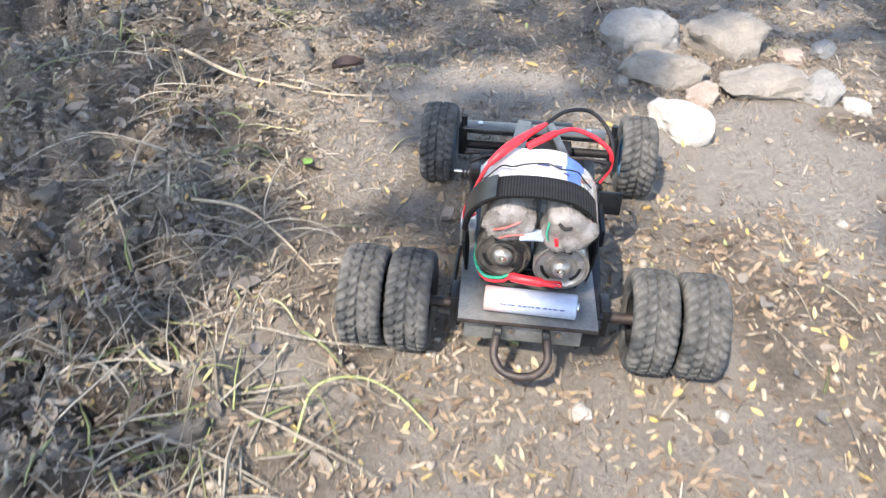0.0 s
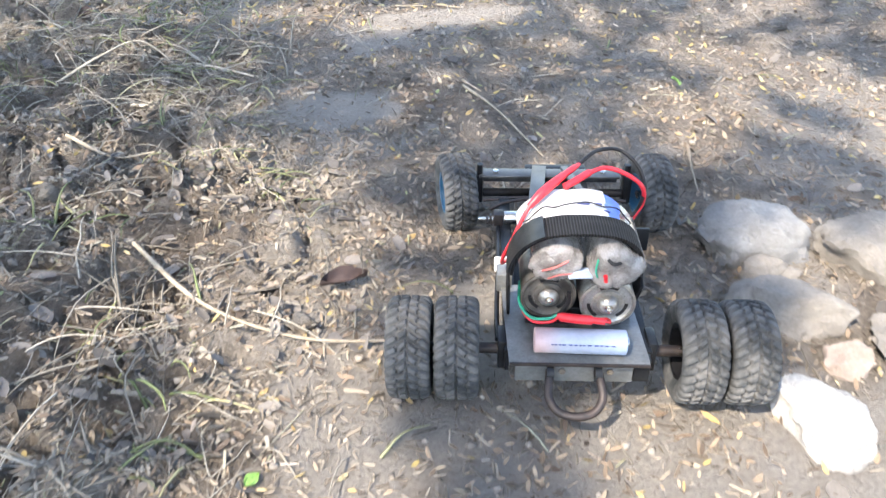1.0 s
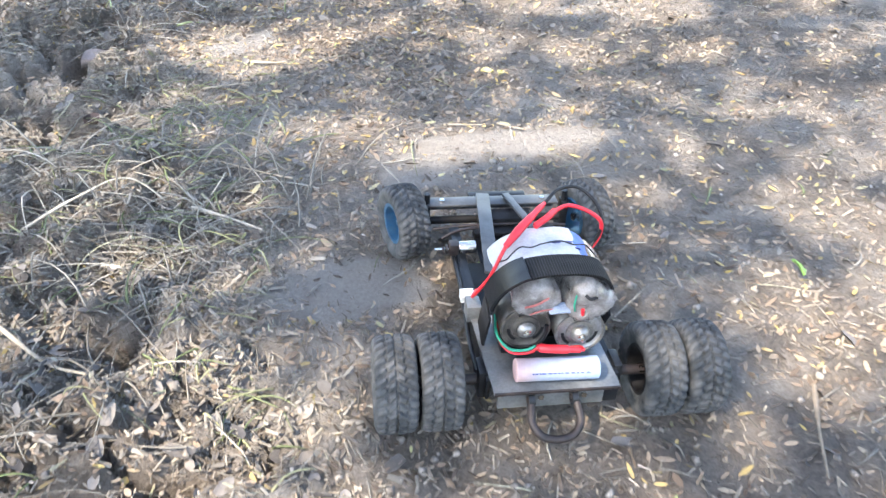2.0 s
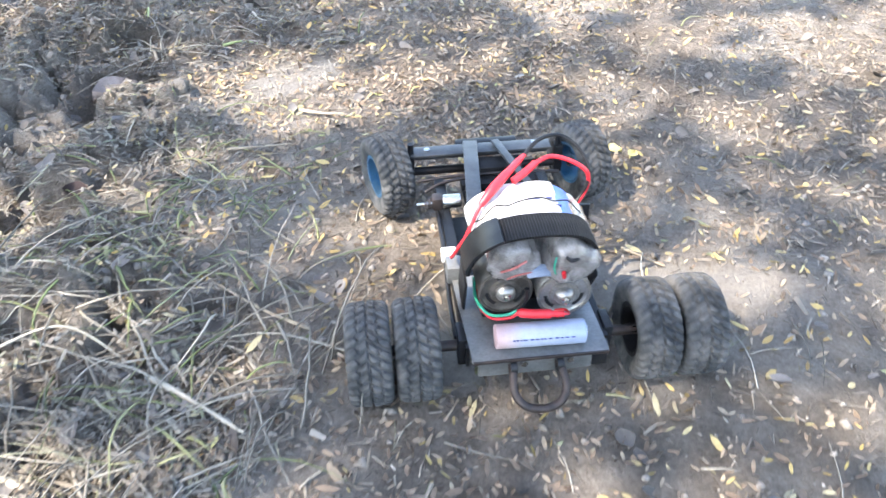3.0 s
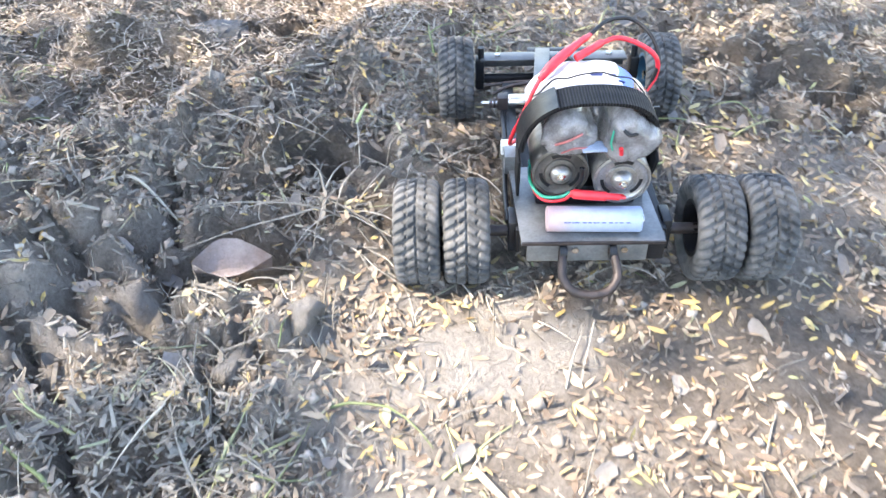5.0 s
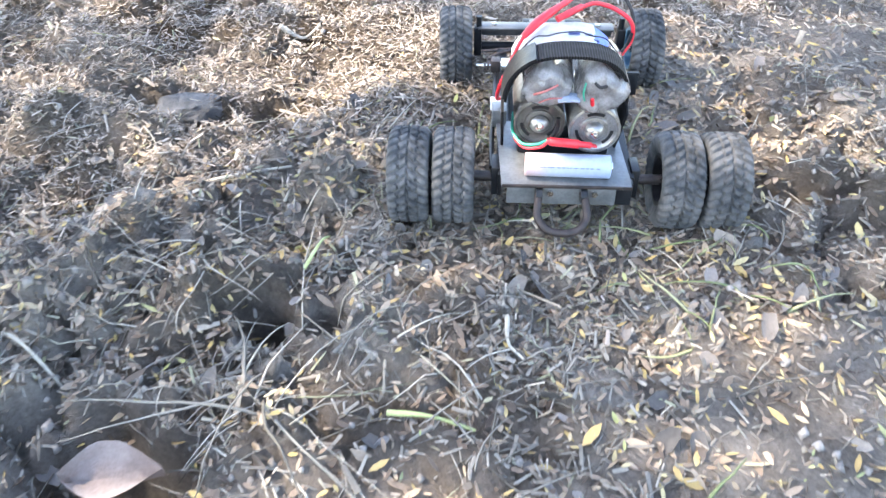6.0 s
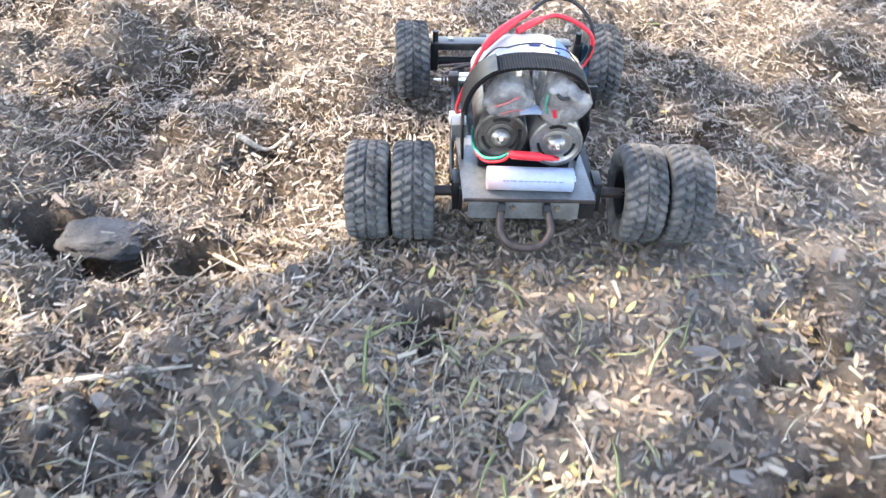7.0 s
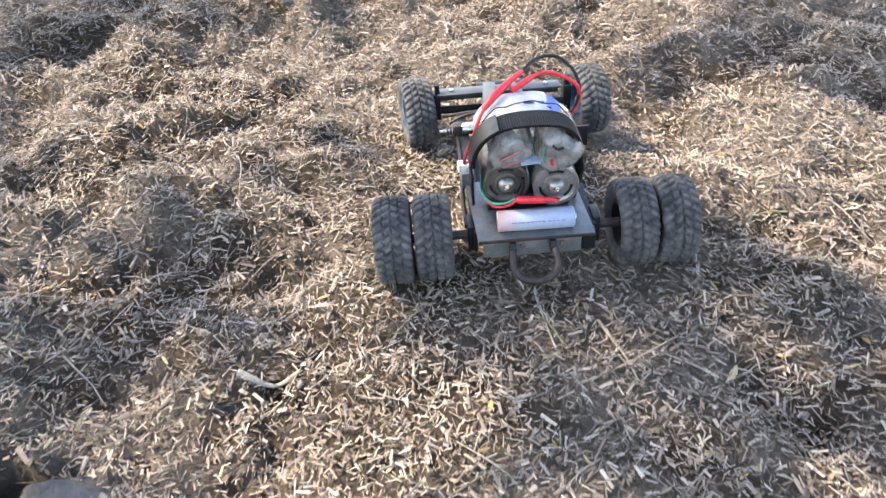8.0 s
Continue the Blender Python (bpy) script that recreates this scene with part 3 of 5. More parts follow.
p = sample(3400, lambda x, y, d, side, rough, straw: (1 - 0.85 * straw) * (0.10 + 0.35 * smooth(0.6, 0.9, y) * (d < 0.5) + 0.55 * broken(x, y)))
strew("yellow_leaflets", p, LEAFLET, LEAFLET_F, sizes(len(p), 0.0034, 0.0112, 0.0022), 0.3, lambda n: rng.uniform(0.001, 0.004, n), YELLOW_LITTER, "fresh-fallen yellow leaflets lying over brown ones", "leaf litter")
# chopped straw: a thick cover at the far end, thinner elsewhere
p = sample(185000, lambda x, y, d, side, rough, straw: straw + 0.02)
strew("chopped_straw", p, CHIP, CHIP_F, sizes(len(p), 0.00090, 0.0070, 0.0008) * np.stack([1 + 1.6 * rng.random(len(p)) ** 3, rng.uniform(0.5, 1.5, len(p)), np.ones(len(p))], 1), 0.42, lambda n: rng.uniform(0.0, 0.012, n), STRAW, "short dry straw clippings matted over the ground", "straw")
p = sample(70000, lambda x, y, d, side, rough, straw: (1 - straw) * (1 - 0.65 * broken(x, y)) * (1 + 1.6 * rough) * (0.2 + 0.65 * smooth(-0.15, 0.25, fbm(x, y, 0.3, 203, 3))))
strew("straw_bits", p, CHIP, CHIP_F, sizes(len(p), 0.0011, 0.0085, 0.0009) * np.stack([1 + 1.5 * rng.random(len(p)) ** 3, rng.uniform(0.4, 1.5, len(p)), np.ones(len(p))], 1), 0.45, lambda n: rng.uniform(0.0, 0.003, n), BITS, "scattered bits of dry straw on the earth", "straw")
p = sample(40000, lambda x, y, d, side, rough, straw: (1 - straw) * (1 - 0.7 * broken(x, y)) * rough * (0.35 + 0.65 * smooth(0.3, 0.6, y)) * (d < 0.6) * (0.35 + 0.65 * smooth(-0.2, 0.15, fbm(x, y, 0.15, 211, 3))))
strew("matted_litter", p, CHIP, CHIP_F, sizes(len(p), 0.0011, 0.0082, 0.0008) * np.stack([1 + 1.8 * rng.random(len(p)) ** 3, rng.uniform(0.4, 1.7, len(p)), np.ones(len(p))], 1), 0.4, lambda n: rng.uniform(0.0, 0.005, n), MATTED, "greyish dry plant litter matted over rough soil", "plant litter")
# grey rotten leaf pieces among the clods
FLAKE = [(-0.30, -0.5, 0.10), (0.12, -0.46, -0.12), (0.40, -0.38, 0.25), (-0.50, 0.02, 0.30), (0.02, 0.05, -0.05), (0.48, -0.04, 0.28), (-0.30, 0.38, 0.22), (0.08, 0.52, 0.0), (0.36, 0.34, 0.30)]
FLAKE_F = [(0, 1, 4, 3), (1, 2, 5, 4), (3, 4, 7, 6), (4, 5, 8, 7)]
p = sample(3600, lambda x, y, d, side, rough, straw: (0.05 + rough * (1 - 0.7 * smooth(0.5, 0.8, y))) * (1 - straw))
k = rng.uniform(0.5, 1.5, len(p))
strew("leaf_mould", p, FLAKE, FLAKE_F, np.stack([0.009 * k, 0.014 * k * rng.uniform(0.7, 1.4, len(p)), 0.006 * k], 1), 0.5, lambda n: rng.uniform(0.0, 0.004, n), MOULD, "grey rotting leaf pieces among the clods", "leaf litter")
# soil crumbs
CRUMB = [(0, 0, 0.6), (0.5, 0.1, 0.1), (0.1, 0.5, 0.15), (-0.5, 0.05, 0.05), (-0.1, -0.5, 0.1), (0.05, 0, -0.4)]
CRUMB_F = [(0, 1, 2), (0, 2, 3), (0, 3, 4), (0, 4, 1), (5, 2, 1), (5, 3, 2), (5, 4, 3), (5, 1, 4)]
p = sample(18000, lambda x, y, d, side, rough, straw: (0.3 + 0.7 * rough) * (1 - 0.6 * straw))
k = (0.0026 + 0.009 * rng.random(len(p)) ** 3)[:, None] * rng.uniform(0.7, 1.3, (len(p), 3))
strew("soil_crumbs", p, CRUMB, CRUMB_F, k, 0.6, lambda n: rng.uniform(-0.0022, 0.0006, n), CRUMBS, "small crumbs of dry earth", "soil")


def blades(name, places, length, width, rise, material, label, category, segs=7, bow=0.5):
    """Thin bent stems, three-sided, each lying or standing its own way."""
    n = len(places)
    z0 = height(places[:, 0], places[:, 1])
    yaw, L = rng.uniform(0, 6.283, n), length(n)
    lift, turn = rise(n), rng.normal(0, bow, n)
    thick = rng.uniform(0.5, 1.7, n)
    P = np.stack([places[:, 0], places[:, 1], z0 + 0.001], 1)
    rings = []
    el = np.clip(lift, -0.1, 1.4)
    for s in range(segs + 1):
        w = width * (1 - 0.75 * s / segs)
        side = np.stack([-np.sin(yaw), np.cos(yaw), np.zeros(n)], 1) * (w * thick)[:, None]
        up = np.array([0, 0, 1.0]) * (w if np.isscalar(w) else 1)
        rings.append(np.stack([P - side, P + side, P + up], 1))
        d = np.stack([np.cos(yaw) * np.cos(el), np.sin(yaw) * np.cos(el), np.sin(el)], 1)
        P = P + d * (L / segs)[:, None]
        # bits of the stem that would sink rest on the earth
        g = height(P[:, 0], P[:, 1]) + 0.0012
        P[:, 2] = np.maximum(P[:, 2], g)
        yaw = yaw + turn / segs + rng.normal(0, 0.10, n)
        el = el - (0.35 + 1.2 * np.abs(lift)) / segs
    v = np.stack(rings, 1).reshape(n, -1, 3)
    f = []
    for s in range(segs):
        for k in range(3):
            a, b = 3 * s + k, 3 * s + (k + 1) % 3
            f.append((a, b, b + 3, a + 3))
    f = np.array(f)
    me = mesh_from(name, v.reshape(-1, 3), (f[None] + (np.arange(n) * 3 * (segs + 1))[:, None, None]).reshape(-1, 4))
    me.materials.append(material)
    return tagged(new(name, me), label, category, kind="stuff")


p = sample(5200, lambda x, y, d, side, rough, straw: 0.06 + 1.0 * rough * (1 - 0.6 * straw) * (0.2 + smooth(-0.1, 0.2, fbm(x, y, 0.25, 205, 3))))
blades("dry_grass_stems", p, lambda n: rng.uniform(0.02, 0.07, n), 0.00065, lambda n: np.abs(rng.normal(0.12, 0.28, n)), STEMS, "tangled dry grass stems lying on the clods", "dry grass", 5, 0.15)
p = sample(1500, lambda x, y, d, side, rough, straw: 0.3 + 0.7 * straw)
blades("loose_straws", p, lambda n: rng.uniform(0.025, 0.09, n), 0.0008, lambda n: np.abs(rng.normal(0.02, 0.12, n)), STEMS, "single loose straws on the ground", "straw", 6, 0.3)
p = sample(760, lambda x, y, d, side, rough, straw: rough * (1 - straw) * smooth(0.05, 0.25, fbm(x, y, 0.22, 207, 3)) + 0.01)
blades("green_grass", p, lambda n: rng.uniform(0.02, 0.06, n), 0.0012, lambda n: np.abs(rng.normal(0.35, 0.4, n)), GREEN, "sparse short green grass blades", "grass", 6, 0.6)
TUFTS = [(-0.75, 0.20, 0.05, 26), (-0.78, 0.75, 0.10, 40), (-1.17, 1.205, 0.02, 12), (-0.86, 0.62, 0.08, 30), (-0.66, -0.28, 0.06, 20), (-0.83, 0.40, 0.08, 24), (-0.97, 0.70, 0.08, 26)]
p = np.concatenate([np.stack([rng.normal(x, r * 0.6, n), rng.normal(y, r * 0.6, n)], 1) for x, y, r, n in TUFTS])
blades("dry_grass_tufts", p, lambda n: rng.uniform(0.05, 0.14, n), 0.0011, lambda n: np.abs(rng.normal(0.45, 0.35, n)), STEMS, "withered pale grass tufts rising from the clods", "dry grass", 7, 0.35)
MATS = [(-0.86, 0.74, 0.12, 80), (-0.98, 0.62, 0.10, 60), (-0.80, 0.58, 0.07, 36), (-1.00, 0.88, 0.10, 40)]
SPARSE = [(-0.63, -0.12, 0.07, 55), (-0.71, 0.0, 0.08, 45), (-0.63, -0.32, 0.05, 50), (-0.72, -0.22, 0.07, 50), (-0.72, 0.17, 0.06, 30)]
p = np.concatenate([np.stack([rng.normal(x, r * 0.7, n), rng.normal(y, r * 0.7, n)], 1) for x, y, r, n in MATS + SPARSE])
blades("matted_grass", p, lambda n: rng.uniform(0.04, 0.12, n), 0.0009, lambda n: np.abs(rng.normal(0.2, 0.2, n)), STEMS, "flattened mats of dry grass on soil", "dry grass", 7, 0.4)
p = np.concatenate([np.stack([rng.normal(x, r * 0.7, n // 2), rng.normal(y, r * 0.7, n // 2)], 1) for x, y, r, n in MATS + [(-0.93, 0.95, 0.10, 90), (-0.64, -0.30, 0.05, 50)]])
blades("fading_grass", p, lambda n: rng.uniform(0.03, 0.08, n), 0.0011, lambda n: np.abs(rng.normal(0.25, 0.25, n)), GREEN, "fading green grass blades on soil", "grass", 6, 0.4)


# ---- stones ----
def stone(name, label, x, y, rx, ry, turn, h, material, seed, facets=0.35, sink=0.35):
    """A weathered stone: an uneven, partly faceted lump, bedded in the earth."""
    bm = bmesh.new()
    bmesh.ops.create_icosphere(bm, subdivisions=4, radius=1)
    r = random.Random(seed)
    cuts = [(Vector((r.gauss(0, 1), r.gauss(0, 1), r.gauss(0.2, 0.8))).normalized(), r.uniform(0.55, 0.85)) for _ in range(12)]
    for v in bm.verts:
        p = v.co.copy()
        for n_, d_ in cuts:
            k = p.dot(n_) - d_
            if k > 0:
                p -= n_ * k * (0.4 + facets)
        o = Vector((seed * 3.1, seed, 0))
        p *= 1 + 0.16 * noise.noise(p * 1.6 + o) + 0.12 * noise.noise(p * 3.6 + o) + 0.07 * noise.noise(p * 8 + o) + 0.035 * noise.noise(p * 20 + o)
        v.co = Vector((p.x * rx, p.y * ry, p.z * h))
    ob = new(name, finish(name, bm, material))
    z = float(height(np.array([x]), np.array([y]))[0])
    ob.matrix_basis = pose(x, y, z + h * (1 - 2 * sink) * 0.7, 0, 0, turn)
    return tagged(ob, label, "stone", "stones beside the track")


for i, (label, x, y, rx, ry, a, h, mt, fc) in enumerate([
    ("smooth grey rounded stone bedded in dry earth", -0.168, 0.335, 0.057, 0.052, 5, 0.038, STONE_GREY, 0.1),
    ("tan rough-topped stone bedded in dry earth", -0.052, 0.325, 0.064, 0.050, 0, 0.036, STONE_TAN, 0.3),
    ("broad tan stone slab lying among other stones", -0.163, 0.236, 0.056, 0.046, 5, 0.026, STONE_TAN, 0.5),
    ("flat tan slab with a broken edge", -0.060, 0.195, 0.066, 0.044, -8, 0.026, STONE_TAN, 0.6),
    ("bright white chalky stone with a ragged outline", -0.178, 0.110, 0.046, 0.044, 20, 0.024, STONE_WHITE, 0.5),
    ("small reddish flat stone leaning on a slab", -0.134, 0.172, 0.028, 0.024, 30, 0.020, STONE_RED, 0.6),
    ("grey angular stone on dry earth", 0.014, 0.185, 0.034, 0.034, 0, 0.026, STONE_GREY, 0.5),
    ("small pale grey stone on dry earth", 0.046, 0.150, 0.017, 0.022, 10, 0.014, STONE_WHITE, 0.4),
    ("small grey stone on dry earth", 0.074, 0.305, 0.020, 0.020, 0, 0.014, STONE_GREY, 0.4),
    ("purplish small stone on dry earth", 0.020, 0.285, 0.020, 0.020, 0, 0.013, STONE_RED, 0.4),
    ("small rounded tan pebble", -0.226, 0.211, 0.010, 0.011, 0, 0.009, STONE_TAN, 0.1),
    ("low tan stone half buried in earth", -0.172, 0.285, 0.034, 0.018, 8, 0.015, STONE_TAN, 0.3),
    ("small white angular pebble on chaff", -0.377, -0.296, 0.0095, 0.0080, 20, 0.008, STONE_WHITE, 0.6),
    ("tiny white pebble on chaff", -0.277, -0.303, 0.0055, 0.0050, 0, 0.005, STONE_WHITE, 0.5),
    ("tiny white pebble on dry earth", -0.081, -0.080, 0.006, 0.006, 0, 0.005, STONE_WHITE, 0.5),
    ("tiny pale pebble on dry earth", -0.692, 1.297, 0.008, 0.005, 40, 0.005, STONE_WHITE, 0.4),
    ("hard blue-grey clod half sunk in a hollow of straw", -1.588, 1.330, 0.046, 0.024, 62, 0.017, HARD_CLOD, 0.3),
    ("hard grey clod standing out of chopped straw", -2.365, 1.685, 0.055, 0.040, 65, 0.035, HARD_CLOD, 0.3),
    ("tiny grey pebble on dry earth", -0.376, 0.727, 0.006, 0.006, 0, 0.005, STONE_GREY, 0.2),
]):
    stone("stone" if rx > 0.012 else "pebble", label, x, y, rx, ry, a, h, mt, i + 1, fc)


# ---- single leaves, sticks ----
def dead_leaf(name, label, x, y, length, width, turn, tilt, lift, material, curl=0.25, seed=1, level=None):
    bm = bmesh.new()
    n, lay = 14, []
    for o in (0.0, -0.0005):
        rows = []
        for i in range(n + 1):
            u = i / n
            w = width * (math.sin(math.pi * min(1, u * 0.97 + 0.015)) ** 1.05) * (1 - 0.35 * u) * 1.15
            row = []
            for j in range(-4, 5):
                v = j / 4
                z = curl * width * (abs(v) ** 1.6) * 0.9 + 0.06 * length * math.sin(3 * u) + 0.0012 * noise.noise(Vector((u * 5, v * 3, seed)))
                row.append(bm.verts.new(((u - 0.5) * length, v * w * 0.5 * (1 + 0.06 * noise.noise(Vector((u * 9, j, seed)))), z + o)))
            rows.append(row)
        lay.append(rows)
    t_, l_ = lay
    for i in range(n):
        for j in range(8):
            bm.faces.new((t_[i][j], t_[i + 1][j], t_[i + 1][j + 1], t_[i][j + 1]))
            bm.faces.new((l_[i][j], l_[i][j + 1], l_[i + 1][j + 1], l_[i + 1][j]))
    for i in range(n):
        for j in (0, 8):
            bm.faces.new((t_[i][j], l_[i][j], l_[i + 1][j], t_[i + 1][j]))
    ob = new(name, finish(name, bm, material))
    z = float(height(np.array([x]), np.array([y]))[0]) if level is None else level
    ob.matrix_basis = pose(x, y, z + lift, tilt, 6, turn)
    return tagged(ob, label, "leaf")


GREEN_LEAF = surface("green_leaf", (0.12, 0.24, 0.05), (0.2, 0.33, 0.09), 0.5, 0, 60, 0.4, 0.0006)
YELLOW_LEAF = surface("yellow_leaf", (0.40, 0.35, 0.13), (0.50, 0.43, 0.2), 0.6, 0, 60, 0.4, 0.0006)
DARK_LEAF = surface("dark_leaf", (0.05, 0.035, 0.035), (0.09, 0.06, 0.055), 0.7, 0, 60, 0.5, 0.0008)
dead_leaf("dead_leaf", "curled pinkish-brown dead leaf propped in dry grass", -1.184, 1.110, 0.060, 0.038, 62, 14, 0.0, DEAD_LEAF, 0.45, 3, level=-0.015)
dead_leaf("dead_leaf", "dark curled dead leaf on a clod", -1.062, 0.892, 0.030, 0.020, 20, 20, 0.006, DARK_LEAF, 0.6, 5)
dead_leaf("dead_leaf", "dark torn dead leaf on straw and earth", -0.560, 0.240, 0.045, 0.018, 30, 15, 0.006, DARK_LEAF, 0.6, 6)
dead_leaf("green_leaf", "small bright green leaf on earth", -0.592, 0.028, 0.014, 0.010, 60, 10, 0.003, GREEN_LEAF, 0.2, 7)
dead_leaf("green_leaf", "green sprout leaf on dry earth", -0.178, 0.681, 0.030, 0.010, 100, 35, 0.010, GREEN_LEAF, 0.3, 8)
dead_leaf("yellow_leaf", "pair of fallen yellow leaves on earth", -0.547, 1.141, 0.020, 0.014, 10, 8, 0.003, YELLOW_LEAF, 0.3, 10)
dead_leaf("yellow_leaf", "fallen yellow leaf on earth", -0.525, 1.133, 0.018, 0.012, 80, 8, 0.003, YELLOW_LEAF, 0.3, 11)


def stick(label, pts, r, material=TWIG, name="twig", fork=0.0):
    line = []
    for x, y, up in pts:
        line.append((x, y, float(height(np.array([x]), np.array([y]))[0]) + up + r))
    bm = tube(line, lambda u: r * (1 - 0.55 * u) * (1 + 0.15 * math.sin(9 * u)), 8, 7)
    ob = tagged(new(name, finish(name, bm, material)), label, "twig")
    return ob


PALE_TWIG = surface("pale_dry_stem", (0.37, 0.33, 0.265), (0.48, 0.435, 0.355), 0.75, 0, 120, 0.5, 0.0005)
DARK_TWIG = surface("dark_twig", (0.15, 0.12, 0.09), (0.25, 0.20, 0.15), 0.85, 0, 120, 0.6, 0.0006)
LIVE_STEM = surface("green_stem", (0.28, 0.33, 0.12), (0.38, 0.42, 0.2), 0.6, 0, 90, 0.4, 0.0004)
stick("long bent dry stem across the clods", [(-0.760, 0.275, 0.012), (-0.688, 0.206, 0.006), (-0.628, 0.166, 0.002), (-0.570, 0.158, 0.002), (-0.505, 0.171, 0.003)], 0.0020)
stick("thin straight dry stem on earth", [(-0.460, 0.664, 0.002), (-0.416, 0.598, 0.002), (-0.366, 0.483, 0.003)], 0.0019)
stick("bent grey stem on the clods", [(-0.690, -0.052, 0.004), (-0.642, -0.062, 0.010), (-0.604, -0.109, 0.008), (-0.574, -0.144, 0.002)], 0.0016)
stick("bent dry stem on the clods", [(-0.799, -0.070, 0.002), (-0.770, -0.049, 0.012), (-0.752, -0.071, 0.010), (-0.733, -0.112, 0.002)], 0.0017)
stick("arched green stem among grass", [(-0.576, -0.314, 0.002), (-0.564, -0.281, 0.012), (-0.536, -0.269, 0.016), (-0.508, -0.281, 0.012), (-0.481, -0.309, 0.003)], 0.0009, LIVE_STEM)
stick("pale split stem on dry earth", [(-0.582, 0.945, 0.002), (-0.531, 0.957, 0.002)], 0.0017)
stick("thin straw on dry earth", [(-0.512, 0.966, 0.002), (-0.471, 0.946, 0.002)], 0.0014)
stick("short pale stem lying on a clod", [(-1.336, 1.079, 0.004), (-1.302, 1.094, 0.004), (-1.270, 1.107, 0.004)], 0.0022, PALE_TWIG)
stick("flattened green stem on earth", [(-1.116, 1.265, 0.003), (-1.097, 1.285, 0.003), (-1.077, 1.306, 0.003)], 0.0021, LIVE_STEM)
stick("small hooked pale stem on earth", [(-1.130, 1.376, 0.006), (-1.112, 1.362, 0.004), (-1.096, 1.362, 0.002)], 0.0017, PALE_TWIG)
stick("thin dark twig on chaff", [(-1.195, 1.393, 0.002), (-1.157, 1.405, 0.002), (-1.117, 1.416, 0.002)], 0.0015)
stick("long pale stem on the clods", [(-1.430, 1.245, 0.004), (-1.404, 1.298, 0.003), (-1.390, 1.345, 0.003)], 0.0022, PALE_TWIG)
stick("green blade over a hole", [(-1.245, 1.280, 0.012), (-1.260, 1.303, 0.018), (-1.290, 1.325, 0.004)], 0.0014, LIVE_STEM)
stick("thin straw lying on clippings", [(-1.593, 1.759, 0.003), (-1.544, 1.756, 0.003), (-1.515, 1.748, 0.003)], 0.0014)
stick("pale straw lying on clippings", [(-1.651, 1.727, 0.003), (-1.611, 1.717, 0.003), (-1.577, 1.711, 0.003)], 0.0015, PALE_TWIG)
stick("long straw lying on clippings", [(-1.528, 1.702, 0.003), (-1.535, 1.746, 0.003), (-1.545, 1.804, 0.003)], 0.0013)
stick("pale wood chip on clippings", [(-1.639, 1.464, 0.003), (-1.632, 1.488, 0.004), (-1.628, 1.510, 0.003)], 0.0028, PALE_TWIG)
stick("thin dry stem on clippings", [(-1.524, 1.399, 0.003), (-1.491, 1.416, 0.003), (-1.460, 1.432, 0.003)], 0.0018)
stick("dry stem across soil clods", [(-0.896, 0.451, 0.004), (-0.835, 0.423, 0.004), (-0.774, 0.394, 0.004)], 0.0020)
stick("dark root end on dry earth", [(-0.193, 0.523, 0.004), (-0.199, 0.469, 0.003), (-0.202, 0.425, 0.003)], 0.0020, DARK_TWIG)
stick("pale thick stem on soil", [(-0.878, 0.582, 0.003), (-0.838, 0.578, 0.004), (-0.796, 0.575, 0.003)], 0.0026, PALE_TWIG)
stick("pale forked stem on soil", [(-0.823, 0.683, 0.003), (-0.781, 0.675, 0.006), (-0.735, 0.665, 0.003)], 0.0024, PALE_TWIG)
stick("long thin dry stem among grass", [(-0.738, 0.776, 0.003), (-0.786, 0.783, 0.006), (-0.853, 0.808, 0.004)], 0.0015)
stick("short dry stem on earth", [(-0.462, 0.682, 0.002), (-0.450, 0.665, 0.002), (-0.436, 0.648, 0.002)], 0.0019)
stick("long arching dry stem among grass", [(-0.985, 0.612, 0.006), (-0.936, 0.653, 0.016), (-0.893, 0.687, 0.012), (-0.85, 0.70, 0.003)], 0.0016, PALE_TWIG)
stick("thin curved straw on dry earth", [(-0.803, 1.253, 0.002), (-0.782, 1.239, 0.003), (-0.753, 1.212, 0.002)], 0.0012)
stick("broken dry stem on earth", [(-0.957, 1.013, 0.003), (-0.922, 1.027, 0.003), (-0.893, 1.044, 0.003)], 0.0017)
stick("white dry root on chaff", [(-0.920, 1.117, 0.003), (-0.887, 1.116, 0.004), (-0.865, 1.125, 0.003)], 0.0022)

# ---- the tree whose crown breaks the sunlight ----
# openings in the crown over the start: x, y, half-widths, turn
GAPS_CHAFF = [
    (-0.56, -0.15, 0.06, 0.05, 0), (-0.127, -0.045, 0.102, 0.126, -2), (-0.281, -0.308, 0.17, 0.085, -2), (-0.22, -0.17, 0.16, 0.12, 0), (-0.22, -0.42, 0.28, 0.07, 0),
    (-0.5, -0.4, 0.2, 0.06, 0), (-0.12, -0.25, 0.16, 0.12, 0), (-0.512, -0.292, 0.09, 0.065, -2), (-0.593, -0.257, 0.045, 0.044, -2),
]
# over the stones: x, y, half-widths, turn
GAPS_STONES = [
    (-0.73, 0.19, 0.03, 0.03, 0), (-0.343, 0.235, 0.1, 0.035, 0), (-0.56, 0.06, 0.05, 0.09, 0), (-0.1, 0.06, 0.13, 0.1, 0), (-0.617, 0.27, 0.07, 0.096, 0),
    (-0.16, 0.11, 0.08, 0.07, 3), (0, 0.22, 0.12, 0.1, 0), (-0.22, 0.05, 0.09, 0.09, 0), (-0.661, 0.344, 0.055, 0.1, 8),
]
